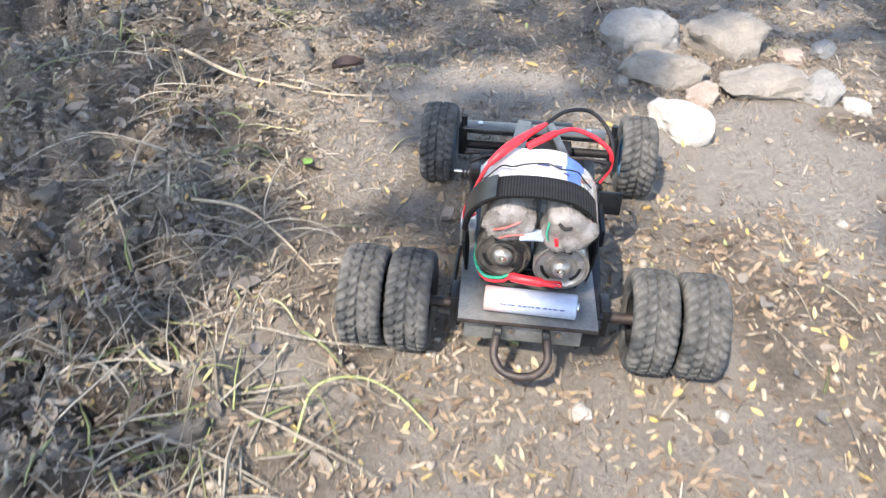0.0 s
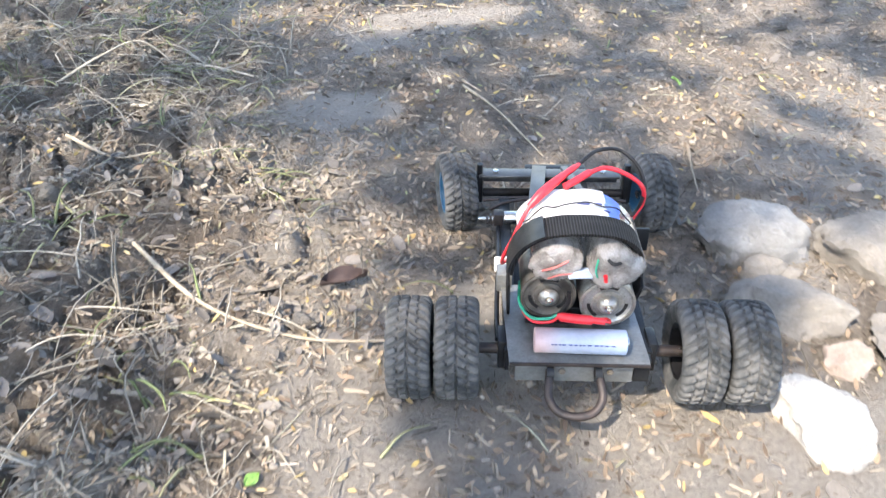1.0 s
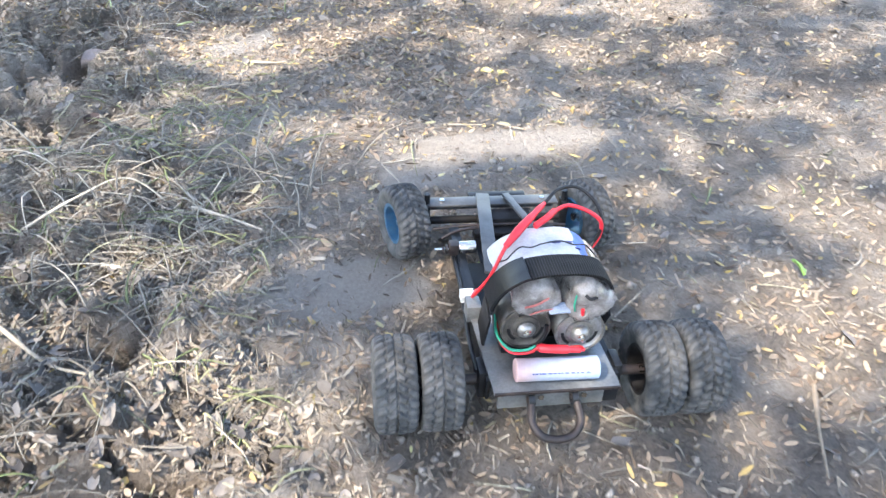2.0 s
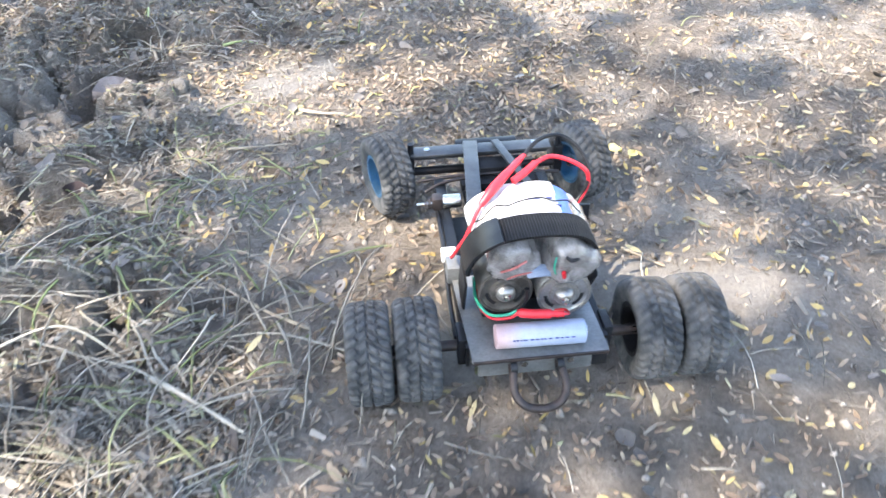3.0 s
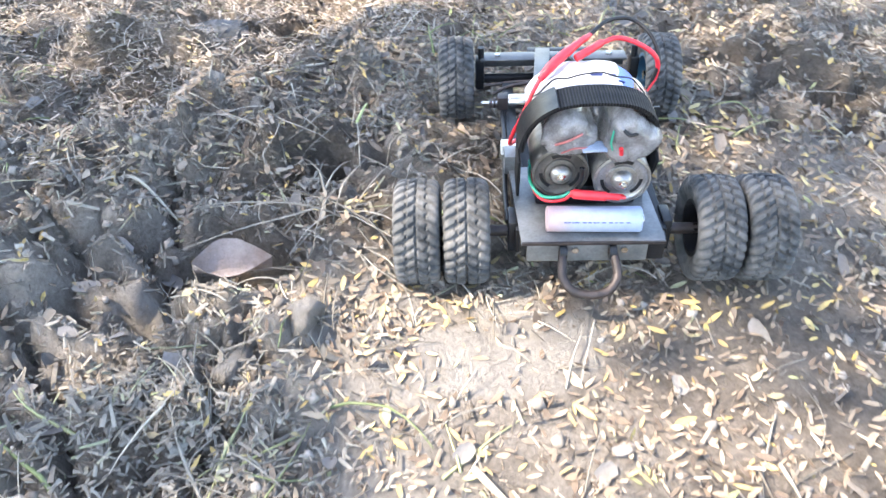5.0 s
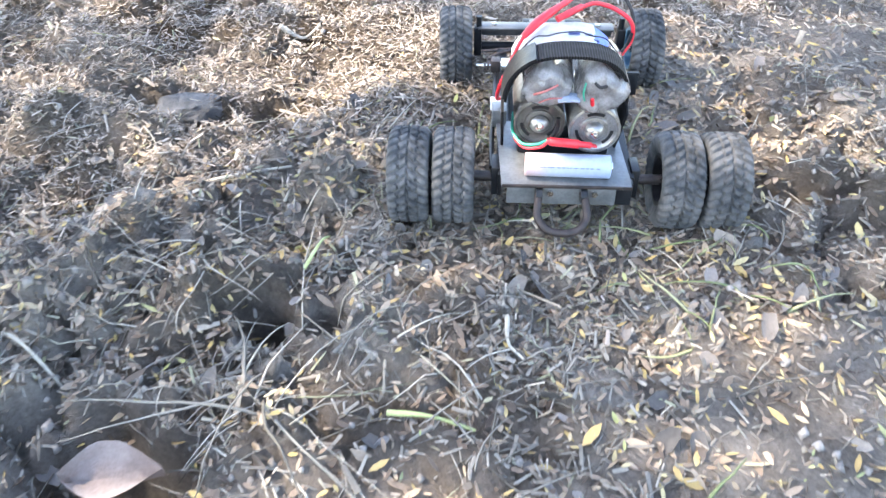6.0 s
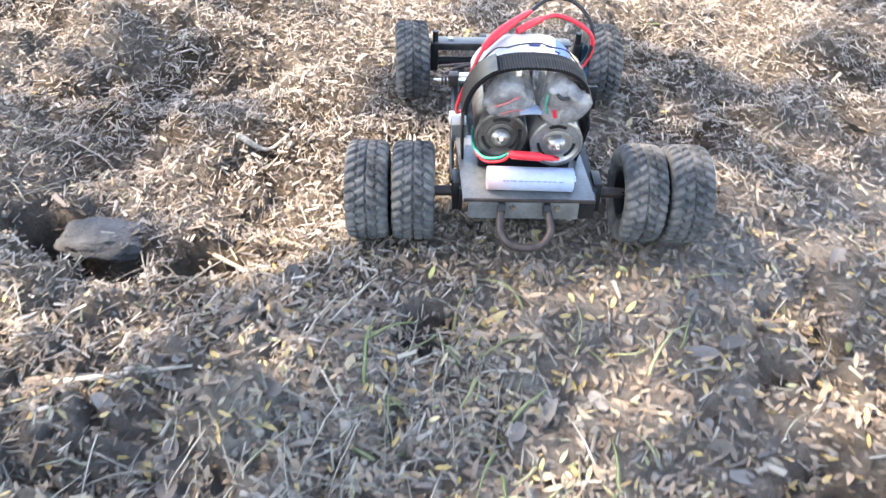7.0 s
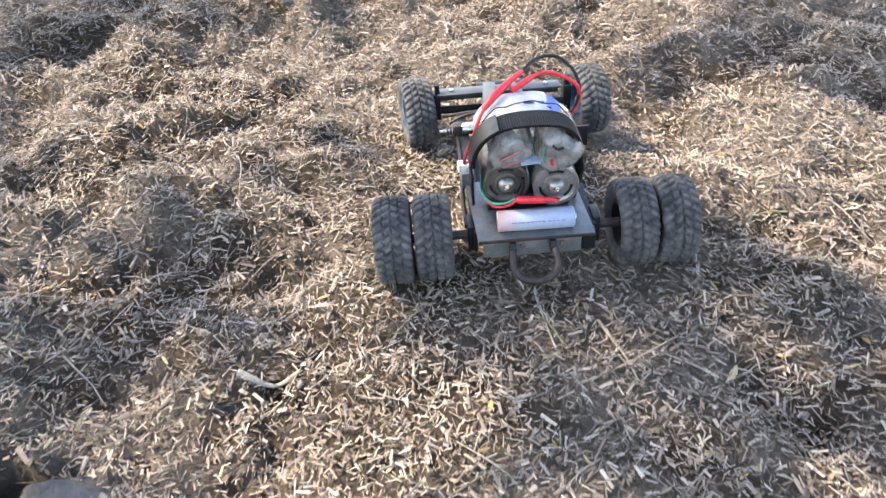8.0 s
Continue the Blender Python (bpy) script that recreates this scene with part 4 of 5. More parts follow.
# over the bend: x, y, half-widths, turn
GAPS_TRACK = [
    (-0.7, 0.93, 0.03, 0.03, 10), (-0.171, 0.592, 0.07, 0.056, 7), (-0.038, 0.809, 0.045, 0.044, 5), (0.052, 0.732, 0.076, 0.071, 5), (-0.056, 0.794, 0.08, 0.06, 9),
    (-0.955, 1.175, 0.105, 0.075, 13), (-1.12, 0.798, 0.022, 0.055, 9), (-0.511, 1.498, 0.07, 0.03, 30), (-0.674, 1.593, 0.1, 0.04, 30), (-0.277, 1.526, 0.085, 0.1, 16),
    (-0.509, 0.915, 0.1, 0.03, 23), (-0.485, 1.804, 0.167, 0.106, 23), (-0.917, 1.13, 0.062, 0.045, 43), (-0.811, 1.264, 0.09, 0.03, 44),
]
# over the straw: x, y, half-widths, turn
GAPS_STRAW = [
    (-1.55, 1.515, 0.1, 0.09, 59), (-1.54, 1.461, 0.06, 0.085, 63), (-1.739, 1.577, 0.06, 0.09, 65), (-1.62, 2.068, 0.134, 0.093, 65), (-1.145, 1.742, 0.012, 0.01, 62),
    (-2.147, 1.492, 0.25, 0.2, 66), (-2.152, 2.024, 0.24, 0.125, 65), (-1.774, 2.053, 0.14, 0.15, 66), (-1.784, 1.567, 0.048, 0.1, 67), (-2.25, 1.78, 0.2, 0.2, 0),
    (-1.95, 1.78, 0.1, 0.2, 65),
]


def build_tree():
    tree = tagged(new("tree"), "shade tree with a broad, gappy green crown over the track", "tree")
    n = 56000
    sx, sy = rng.uniform(-4.2, 1.9, n), rng.uniform(-2.2, 4.1, n)
    out = np.hypot((sx + 1.15) / 2.5, (sy - 0.95) / 2.45) + 0.5 * fbm(sx, sy, 0.9, 305, 4)
    inside = out < 1.0
    sx, sy = sx[inside], sy[inside]
    n = len(sx)
    lit = np.zeros(n)
    for cx, cy, rx, ry, a in GAPS_CHAFF + GAPS_STONES + GAPS_TRACK + GAPS_STRAW:
        near = (np.abs(sx - cx) < 0.45) & (np.abs(sy - cy) < 0.45)
        lit = np.where(near, np.maximum(lit, spot(sx, sy, cx, cy, rx + 0.024, ry + 0.024, a, 0.18, 301)), lit)
    keep = (rng.random(n) > lit * 1.02) & (fbm(sx, sy, 0.12, 303, 3) < 0.42)
    away = to_way(sx, sy)[0]
    thin = 0.80 - 0.27 * smooth(0.3, 0.6, sy) * smooth(-0.95, -0.75, sx) * smooth(0.12, 0.26, away)
    thin = thin - 0.28 * (1 - smooth(0.15, 0.40, np.hypot(sx + 1.80, sy - 1.30)))
    keep &= rng.random(n) < thin
    sx, sy = sx[keep], sy[keep]
    h = rng.uniform(2.7, 3.5, len(sx))
    k = h / SUN.z
    at = np.stack([sx + SUN.x * k, sy + SUN.y * k, h], 1)
    R = turns(rng.uniform(0, 6.283, len(sx)), rng.normal(0, 0.5, len(sx)), rng.normal(0, 0.5, len(sx)))
    size = rng.uniform(0.75, 1.25, len(sx))[:, None] * np.array([0.042, 0.075, 0.02])
    v = np.einsum("nij,nkj->nki", R, np.asarray(LEAFLET)[None] * size[:, None, :]) + at[:, None, :]
    f = np.asarray(LEAFLET_F)
    me = mesh_from("crown", v.reshape(-1, 3), (f[None] + (np.arange(len(sx)) * 6)[:, None, None]).reshape(-1, 3))
    me.materials.append(CROWN)
    new("crown", me).parent = tree
    foot = Vector((-3.9, -2.6, 0))
    part("trunk", tube([foot + Vector((0, 0, -0.2)), foot + Vector((0.05, 0.02, 0.8)), foot + Vector((0.2, 0.2, 1.8)), foot + Vector((0.5, 0.5, 2.6))], lambda u: 0.17 - 0.08 * u, 16), BARK, tree)
    for dx, dy in ((0.9, 0.3), (0.3, 1.2), (1.2, 1.25), (-0.7, 0.7), (-0.3, -0.8), (0.8, -0.6)):
        part("limb", tube([foot + Vector((0.45, 0.45, 2.5)), foot + Vector((dx * 0.5 + 0.2, dy * 0.5 + 0.1, 3.0)), foot + Vector((dx, dy, 3.25))], lambda u: 0.055 - 0.045 * u, 10), BARK, tree)
    return tree


build_tree()


# ---- the truck ----
TYRE_R, WHEELBASE = 0.039, 0.232


def tyre_shape():
    """A moulded tyre: one skin, its tread blocks raised between winding grooves."""
    half = [(0.0205, 0.0130), (0.0250, 0.0152), (0.0290, 0.0160), (0.0325, 0.0158), (0.0348, 0.0142), (0.0357, 0.0115), (0.0362, 0.0060), (0.0364, 0.0)]
    way = [(r, -x) for r, x in half] + [(r, x) for r, x in half[-2::-1]]
    run = [0.0]
    for a, b in zip(way, way[1:]):
        run.append(run[-1] + math.hypot(b[0] - a[0], b[1] - a[1]))
    n, seg = 44, 300
    pitch = 30
    line = [(np.interp(run[-1] * k / n, run, [q[0] for q in way]), np.interp(run[-1] * k / n, run, [q[1] for q in way])) for k in range(n + 1)]

    def step(a, b, v):
        k = min(1.0, max(0.0, (v - a) / (b - a)))
        return k * k * (3 - 2 * k)

    def block(x, th):
        s = abs(x)
        ph = th * pitch / 6.2831853 + (0.25 if x > 0 else 0.0)
        mid = s < 0.0078 + 0.0011 * math.sin(6.2831853 * ph)
        f = (ph + (95 * s if mid else 0.2 + 60 * s)) % 1.0
        across = step(0.11, 0.22, min(f, 1 - f))
        edge = step(0.0002, 0.0011, abs(s - 0.0078 - 0.0011 * math.sin(6.2831853 * ph)))
        return across * edge * step(0.0000, 0.0009, s - 0.0002)

    bm = bmesh.new()
    rings = []
    for k, (r, x) in enumerate(line):
        a, b = line[max(0, k - 1)], line[min(n, k + 1)]
        t = Vector((b[0] - a[0], b[1] - a[1])).normalized()
        nr, nx = t.y, -t.x
        w = step(0.0275, 0.0330, r)
        ring = []
        for q in range(seg):
            th = 6.2831853 * q / seg
            h = 0.0027 * w * block(x * (1 + max(0, 0.0357 - r) * 60), th) if w > 0 else 0.0
            rr, xx = r + abs(nr) * h, x + nx * h * 0.25
            ring.append(bm.verts.new((xx, rr * math.sin(th), rr * math.cos(th))))
        rings.append(ring)
    for x in (0.008, -0.008):
        rings.append([bm.verts.new((x, 0.0205 * math.sin(6.2831853 * q / seg), 0.0205 * math.cos(6.2831853 * q / seg))) for q in range(seg)])
    for a, b in zip(rings, rings[1:] + rings[:1]):
        for q in range(seg):
            bm.faces.new((a[q], a[(q + 1) % seg], b[(q + 1) % seg], b[q]))
    return finish("tyre", bm, RUBBER)


def rim_shape(material, outward):
    """outward: the side (-1 or 1) on which the dish is open."""
    s = outward
    bm = lathe([(0.0208, -0.0135), (0.0222, -0.0128), (0.0222, -0.0110), (0.0206, -0.010), (0.0206, 0.010), (0.0222, 0.0110), (0.0222, 0.0128), (0.0208, 0.0135), (0.0180, 0.0130), (0.0175, 0.004), (0.0175, -0.004), (0.0180, -0.0130)], 36, closed=True)
    lathe([(0.0001, s * 0.004), (0.0055, s * 0.0045), (0.0062, s * 0.001), (0.0062, -s * 0.006), (0.0001, -s * 0.006)], 16, bm=bm)
    for k in range(6):
        a = 60 * k
        c = Matrix.Rotation(radians(a), 4, "X") @ Vector((s * 0.0005, 0, 0.0118))
        box(c, (0.004, 0.0055, 0.0135), 0.0006, (a, 0, 0), bm)
    return finish("rim", bm, material)


TYRE = tyre_shape()
RIMS = {s: rim_shape(DARK_RIM, s) for s in (-1, 1)}
BLUE_RIMS = {s: rim_shape(BLUE, s) for s in (-1, 1)}


def wheel(parent, x, y, side, rims):
    hub = part("wheel", lathe([(0.0045, -side * 0.012), (0.0045, side * 0.003), (0.0028, side * 0.0065), (0.0005, side * 0.0068)], 6), STEEL, parent)
    hub.location = (x, y, TYRE_R)
    for nm, me in (("tyre", TYRE), ("rim", rims[side])):
        ob = new(nm, me)
        ob.parent = hub
    return hub


def raised(q):
    """Where a point of the load sits: it stands on the motors and leans back."""
    x, y, z = q
    return (x, y - 0.017 - 0.55 * (z - 0.0735), z + 0.0140 + 0.25 * (z - 0.0735))


def arch(u, off=0.0, a=0.0405, b=0.0425, zc=0.078, n=2.7):
    """A point on the rounded hump over the two packs, u from its left foot to its right."""
    th = math.pi * (1 - u)
    c, s = math.cos(th), max(0.0, math.sin(th))
    return (math.copysign(abs(c) ** (2 / n), c) * (a + off) - 0.0045, zc + (s ** (2 / n)) * (b + off))


def saddle(y0, y1, u0, u1, off, thick, wave=0.0, n=40, rows=6, seed=0.0):
    """A sheet laid over the hump, with an inner face and closed edges."""
    bm = bmesh.new()
    lay = []
    for o in (off, off - thick):
        g = []
        for i in range(n + 1):
            u = u0 + (u1 - u0) * i / n
            x, z = arch(u, o)
            row = []
            for j in range(rows + 1):
                v = j / rows
                w = wave * noise.noise(Vector((x * 60 + seed, v * 3, seed)))
                e = wave * 1.5 * noise.noise(Vector((x * 45, seed + 5, 0))) * (1 if j in (0, rows) else 0)
                row.append(bm.verts.new(raised((x, y0 + (y1 - y0) * v + e, z + w * (0.4 + math.sin(math.pi * v))))))
            g.append(row)
        lay.append(g)
    top, low = lay
    for i in range(n):
        for j in range(rows):
            bm.faces.new((top[i][j], top[i + 1][j], top[i + 1][j + 1], top[i][j + 1]))
            bm.faces.new((low[i][j], low[i][j + 1], low[i + 1][j + 1], low[i + 1][j]))
    for i in range(n):
        for j in (0, rows):
            bm.faces.new((top[i][j], low[i][j], low[i + 1][j], top[i + 1][j]))
    for j in range(rows):
        for i in (0, n):
            bm.faces.new((top[i][j], top[i][j + 1], low[i][j + 1], low[i][j]))
    return bm


def pack_shape(c, y0, y1, r, lobe, phase, seed):
    """Three cells under loose film: a lobed roll with crumpled ends."""
    bm = bmesh.new()
    seg, rings = 40, []
    sec = [(y0, 0.05), (y0 - 0.0015, 0.35), (y0 - 0.001, 0.62), (y0 + 0.0015, 0.84), (y0 + 0.006, 0.97), (y0 + 0.014, 1.0), (y1 - 0.01, 1.0), (y1, 0.85)]
    for y, k in sec:
        ring = []
        for i in range(seg):
            a = 6.2831853 * i / seg
            rr = r * k * (1 + lobe * math.cos(3 * a + phase))
            p = Vector((c[0] + rr * math.cos(a), y, c[1] + rr * math.sin(a)))
            w = 0.0022 * noise.noise(p * 90 + Vector((seed, 0, 0))) + 0.0012 * noise.noise(p * 240 + Vector((0, seed, 0)))
            ring.append(bm.verts.new(p + Vector((w, -abs(w) * 1.6, w))))
        rings.append(ring)
    for a, b in zip(rings, rings[1:]):
        for i in range(seg):
            bm.faces.new((a[i], a[(i + 1) % seg], b[(i + 1) % seg], b[i]))
    bm.faces.new(rings[0][::-1])
    bm.faces.new(rings[-1])
    return bm


def motor(parent, x, z, y0, y1, shell, face, shaft_y):
    r = 0.0195
    can = part("motor", lathe([(r - 0.0006, y0), (r, y0 + 0.0008), (r, y1 - 0.0012), (r - 0.0014, y1), (0.006, y1)], 40, along_y((x, 0, z))), shell, parent)
    # the end bell: raised rim, flat ring, boss
    part("end_bell", lathe([(0.0191, y0 - 0.0002), (0.0191, y0 - 0.0014), (0.0172, y0 - 0.0018), (0.0160, y0 - 0.0009), (0.0112, y0 - 0.0009), (0.0106, y0 - 0.0022), (0.0092, y0 - 0.0026), (0.0078, y0 - 0.0026), (0.0070, y0 - 0.0050), (0.0046, y0 - 0.0060), (0.0040, y0 - 0.0060), (0.0040, y0)], 40, along_y((x, 0, z))), face, can)
    for k in range(3):
        bm = bmesh.new()
        top, low = [], []
        for i in range(9):
            a = radians(120 * k + 62 + 56 * i / 8)
            for rr, lst in ((0.0122, low), (0.0146, top)):
                lst.append([bm.verts.new((x + rr * math.cos(a), y0 - dy, z + rr * math.sin(a))) for dy in (0.0013, 0.0004)])
        for i in range(8):
            bm.faces.new((low[i][0], low[i + 1][0], top[i + 1][0], top[i][0]))
            bm.faces.new((low[i][1], top[i][1], top[i + 1][1], low[i + 1][1]))
            bm.faces.new((low[i][0], low[i][1], low[i + 1][1], low[i + 1][0]))
            bm.faces.new((top[i][0], top[i + 1][0], top[i + 1][1], top[i][1]))
        part("vent_slot", bm, WIRE_BLACK, can)
    part("bearing_boss", lathe([(0.0074, y0 - 0.0030), (0.0072, y0 - 0.0048), (0.0056, y0 - 0.0066), (0.0042, y0 - 0.0080), (0.0030, y0 - 0.0082)], 28, along_y((x, 0, z))), MOTOR_GREY, can)
    part("rim_ring", lathe([(0.0178, y0 - 0.0012), (0.0197, y0 - 0.0012), (0.0197, y0 - 0.0026), (0.0184, y0 - 0.0030)], 40, along_y((x, 0, z)), closed=True), shell, can)
    part("shaft", lathe([(0.0032, y0 - 0.005), (0.0030, y0 - 0.0082), (0.0016, y0 - 0.0086), (0.0016, shaft_y), (0.0006, shaft_y - 0.0004)], 20, along_y((x, 0, z))), STEEL, can)
    return can


def build_truck():
    tk = tagged(new("model_truck"), "home-built black metal model truck with dual rear tyres, driving over dirt", "model truck")
    # chassis: two side rails with flanges, crossbeams, bars
    for s in (-1, 1):
        bm = box((s * 0.0515, 0.092, 0.041), (0.003, 0.215, 0.020))
        box((s * 0.0475, 0.092, 0.0500), (0.008, 0.215, 0.0025), bm=bm)
        part("side_rail", bm, BLACK, tk)
    bm = box((-0.004, 0.2325, 0.0600), (0.136, 0.0165, 0.0024), 0.0006)
    box((-0.004, 0.2398, 0.0530), (0.136, 0.0022, 0.0120), 0.0005, bm=bm)
    part("front_beam", bm, BEAM_SKY_GREY, tk, "angle-iron front beam, sky reflection put into its grey")
    for s in (-1, 1):
        part("beam_bolt", lathe([(0.0030, 0.0608), (0.0030, 0.0632), (0.0012, 0.0636)], 6, Matrix.Translation((s * 0.052 - 0.004, 0.2325, 0)) @ Matrix.Rotation(radians(-90), 4, "Y")), STEEL, tk)
    part("bumper_plate", box((0.003, 0.2455, 0.058), (0.060, 0.010, 0.006), 0.001), BLACK, tk)
    bm = box((0, 0.108, 0.0325), (0.100, 0.106, 0.003))
    box((0.012, 0.188, 0.0325), (0.076, 0.054, 0.003), bm=bm)
    part("belly_plate", bm, BLACK, tk)
    part("centre_bar", box((-0.0205, 0.172, 0.0640), (0.0135, 0.135, 0.003), 0.0006, (0, 0, -6)), BEAM_SKY_GREY, tk)
    part("brace_bar", box((0.0195, 0.202, 0.0640), (0.0075, 0.075, 0.003), 0.0006, (0, 0, 14)), BEAM_SKY_GREY, tk)
    part("second_beam", box((0.012, 0.196, 0.046), (0.080, 0.014, 0.006), 0.001), DARK_RIM, tk)
    part("servo_box", box((0.006, 0.2130, 0.0470), (0.052, 0.020, 0.019), 0.0012), DARK_RIM, tk, "black steering servo under the front beam")
    part("front_axle", lathe([(0.0042, -0.074), (0.0042, 0.074)], 16, Matrix.Translation((0, WHEELBASE, TYRE_R))), DARK_RIM, tk)
    for s in (-1, 1):
        bm = box((s * 0.0725, WHEELBASE, 0.045), (0.008, 0.012, 0.030), 0.001)
        lathe([(0.003, -0.006), (0.003, 0.009)], 10, Matrix.Translation((s * 0.0715, WHEELBASE - 0.001, 0.062)) @ Matrix.Rotation(radians(-90), 4, "Y"), bm)
        part("steering_knuckle", bm, BLACK, tk)
    part("tie_rod", tube([(-0.068, 0.206, 0.045), (-0.03, 0.203, 0.050), (0.03, 0.203, 0.050), (0.068, 0.206, 0.045)], 0.0017), RUST, tk)
    part("drag_link", tube([(-0.062, 0.186, 0.047), (-0.045, 0.19, 0.053), (-0.012, 0.193, 0.056)], 0.0016), RUST, tk)
    # the small geared steering motor
    gm = part("steering_motor", lathe([(0.0058, -0.0495), (0.0062, -0.0485), (0.0062, -0.034), (0.005, -0.033)], 24, Matrix.Translation((0, 0.157, 0.056))), STEEL, tk)
    bm = box((-0.0545, 0.157, 0.056), (0.0085, 0.011, 0.012), 0.0008)
    for k in range(3):
        lathe([(0.0055 - k * 0.0008, -0.0595 - k * 0.0032), (0.0055 - k * 0.0008, -0.0575 - k * 0.0032)], 12, Matrix.Translation((0, 0.157 - 0.002 * k, 0.056)), bm)
    part("gearbox", bm, RUST, gm)
    part("lead_screw", lathe([(0.0015, -0.073), (0.0015, -0.05)], 10, Matrix.Translation((0, 0.155, 0.056))), STEEL, gm)
    part("side_bracket", box((0.0625, 0.118, 0.060), (0.019, 0.003, 0.022), 0.0006), BLACK, tk)
    part("side_bracket", box((0.0555, 0.098, 0.052), (0.003, 0.042, 0.016), 0.0006), BLACK, tk)
    part("terminal_block", box((-0.0535, 0.083, 0.0570), (0.012, 0.010, 0.009), 0.001), WHITE_PLASTIC, tk)
    part("slide_switch", box((-0.0520, 0.062, 0.0590), (0.012, 0.016, 0.016), 0.0008), ZINC, tk)
    # rear axle, bed and tail plate
    part("rear_axle", lathe([(0.0042, -0.124), (0.0042, 0.124)], 16, Matrix.Translation((0, 0, TYRE_R))), RUST, tk)
    for s in (-1, 1):
        part("axle_mount", box((s * 0.0545, 0.0, 0.0405), (0.007, 0.020, 0.026), 0.001), BLACK, tk)
    bed = bmesh.new()
    g = []
    for i in range(15):
        x = -0.0505 + 0.099 * i / 14
        g.append([])
        for j in range(13):
            y = -0.0325 + 0.090 * j / 12
            skew = 0.004 * (j / 12)
            z = 0.0548 + 0.0006 * noise.noise(Vector((x * 40, y * 40, 1))) - (0.0016 if j == 0 else 0)
            g[-1].append((bed.verts.new((x - skew, y, z)), bed.verts.new((x - skew, y, z - 0.0018))))
    for i in range(14):
        for j in range(12):
            a, b, c, d = g[i][j], g[i + 1][j], g[i + 1][j + 1], g[i][j + 1]
            bed.faces.new((a[0], b[0], c[0], d[0]))
            bed.faces.new((a[1], d[1], c[1], b[1]))
    for i in range(14):
        for j in (0, 12):
            bed.faces.new((g[i][j][0], g[i][j][1], g[i + 1][j][1], g[i + 1][j][0]))
    for j in range(12):
        for i in (0, 14):
            bed.faces.new((g[i][j][0], g[i][j + 1][0], g[i][j + 1][1], g[i][j][1]))
    part("bed_plate", bed, ZINC, tk, "dull zinc sheet bed, scratched and dusty")
    part("bed_lip", box((-0.001, -0.0332, 0.0536), (0.0985, 0.0016, 0.0026), 0.0004), RUST, tk)
    part("tail_plate", box((-0.004, -0.0265, 0.0425), (0.084, 0.003, 0.019), 0.0006), ZINC, tk)
    part("tail_bracket", box((0.0445, -0.022, 0.042), (0.012, 0.008, 0.020), 0.0008), BLACK, tk)
    # the tow loop in its two eyes
    hook = part("tow_loop", tube([(-0.0215, -0.031, 0.0465), (-0.0225, -0.040, 0.0425), (-0.0225, -0.049, 0.0360), (-0.016, -0.0562, 0.0305), (-0.004, -0.0588, 0.0290), (0.008, -0.0562, 0.0305), (0.0145, -0.049, 0.0360), (0.0140, -0.040, 0.0425), (0.0125, -0.031, 0.0465)], 0.0031, 12), RUST, tk, "bent rusty rod tow loop")
    for x in (-0.0215, 0.0125):
        part("eye", lathe([(0.0028, -0.0024), (0.0058, -0.0024), (0.0058, 0.0024), (0.0028, 0.0024)], 20, Matrix.Translation((x, -0.0325, 0.0455)), closed=True), BLACK, hook)
        part("bolt", lathe([(0.0026, -0.0300), (0.0026, -0.0275)], 6, along_y((x + 0.009, 0, 0.044))), STEEL, hook)
    # the loose cell on the bed
    cell = part("battery_cell", lathe([(0.0001, -0.0325), (0.0080, -0.0325), (0.0090, -0.0318), (0.0090, 0.0318), (0.0080, 0.0325), (0.0001, 0.0325)], 32), SLEEVE, tk, "pale blue and pink rechargeable cell lying on the bed")
    cell.matrix_basis = pose(-0.0005, -0.0195, 0.0640, 0, 0, -1.5)
    part("terminal", lathe([(0.0001, 0.0342), (0.0032, 0.0342), (0.0036, 0.0324), (0.0036, 0.032)], 16), STEEL, cell)
    rng = random.Random(4)
    x = -0.020
    while x < 0.024:
        w = rng.uniform(0.0012, 0.003)
        a = radians(158)
        part("printed_mark", box((x, 0.00905 * math.cos(a) * 0.98, 0.00905 * math.sin(a)), (w, 0.0004, 0.0032), 0, (a * 57.29578 - 90, 0, 0)), INK, cell)
        x += w + rng.uniform(0.0006, 0.0024)
    # two drive motors with their shafts to the rear
    motor(tk, -0.0228, 0.0885, 0.0030, 0.054, MOTOR_DARK, MOTOR_DARK, -0.0070)
    motor(tk, 0.0185, 0.0870, -0.0035, 0.048, MOTOR_GREY, MOTOR_GREY, -0.0150)
    part("motor_mount", box((-0.002, 0.030, 0.0625), (0.072, 0.040, 0.016), 0.002), BLACK, tk)
    # the packs on top, paper wrap, strap
    pl = part("battery_pack", pack_shape((-0.0200, 0.1245), -0.0120, 0.056, 0.0178, 0.07, 1.2, 3.0), CLEAR, tk, "battery pack in cloudy crumpled shrink film")
    pr = part("battery_pack", pack_shape((0.0185, 0.1235), -0.0170, 0.054, 0.0182, 0.14, 0.4, 8.0), CLEAR, tk, "battery pack in cloudy crumpled shrink film, one cell bulging")
    part("tab_wire", tube([(-0.030, -0.0140, 0.1212), (-0.022, -0.0160, 0.1252), (-0.013, -0.0140, 0.1292)], 0.0009, 8), DULL_RED, pl)
    part("tab_wire", tube([(-0.026, -0.0150, 0.1152), (-0.018, -0.0160, 0.1192), (-0.008, -0.0135, 0.1182)], 0.0007, 8), DULL_RED, pl)
    part("tab_wire", tube([(0.0125, -0.0190, 0.1162), (0.0115, -0.0200, 0.1217)], 0.0014, 8), RED, pr)
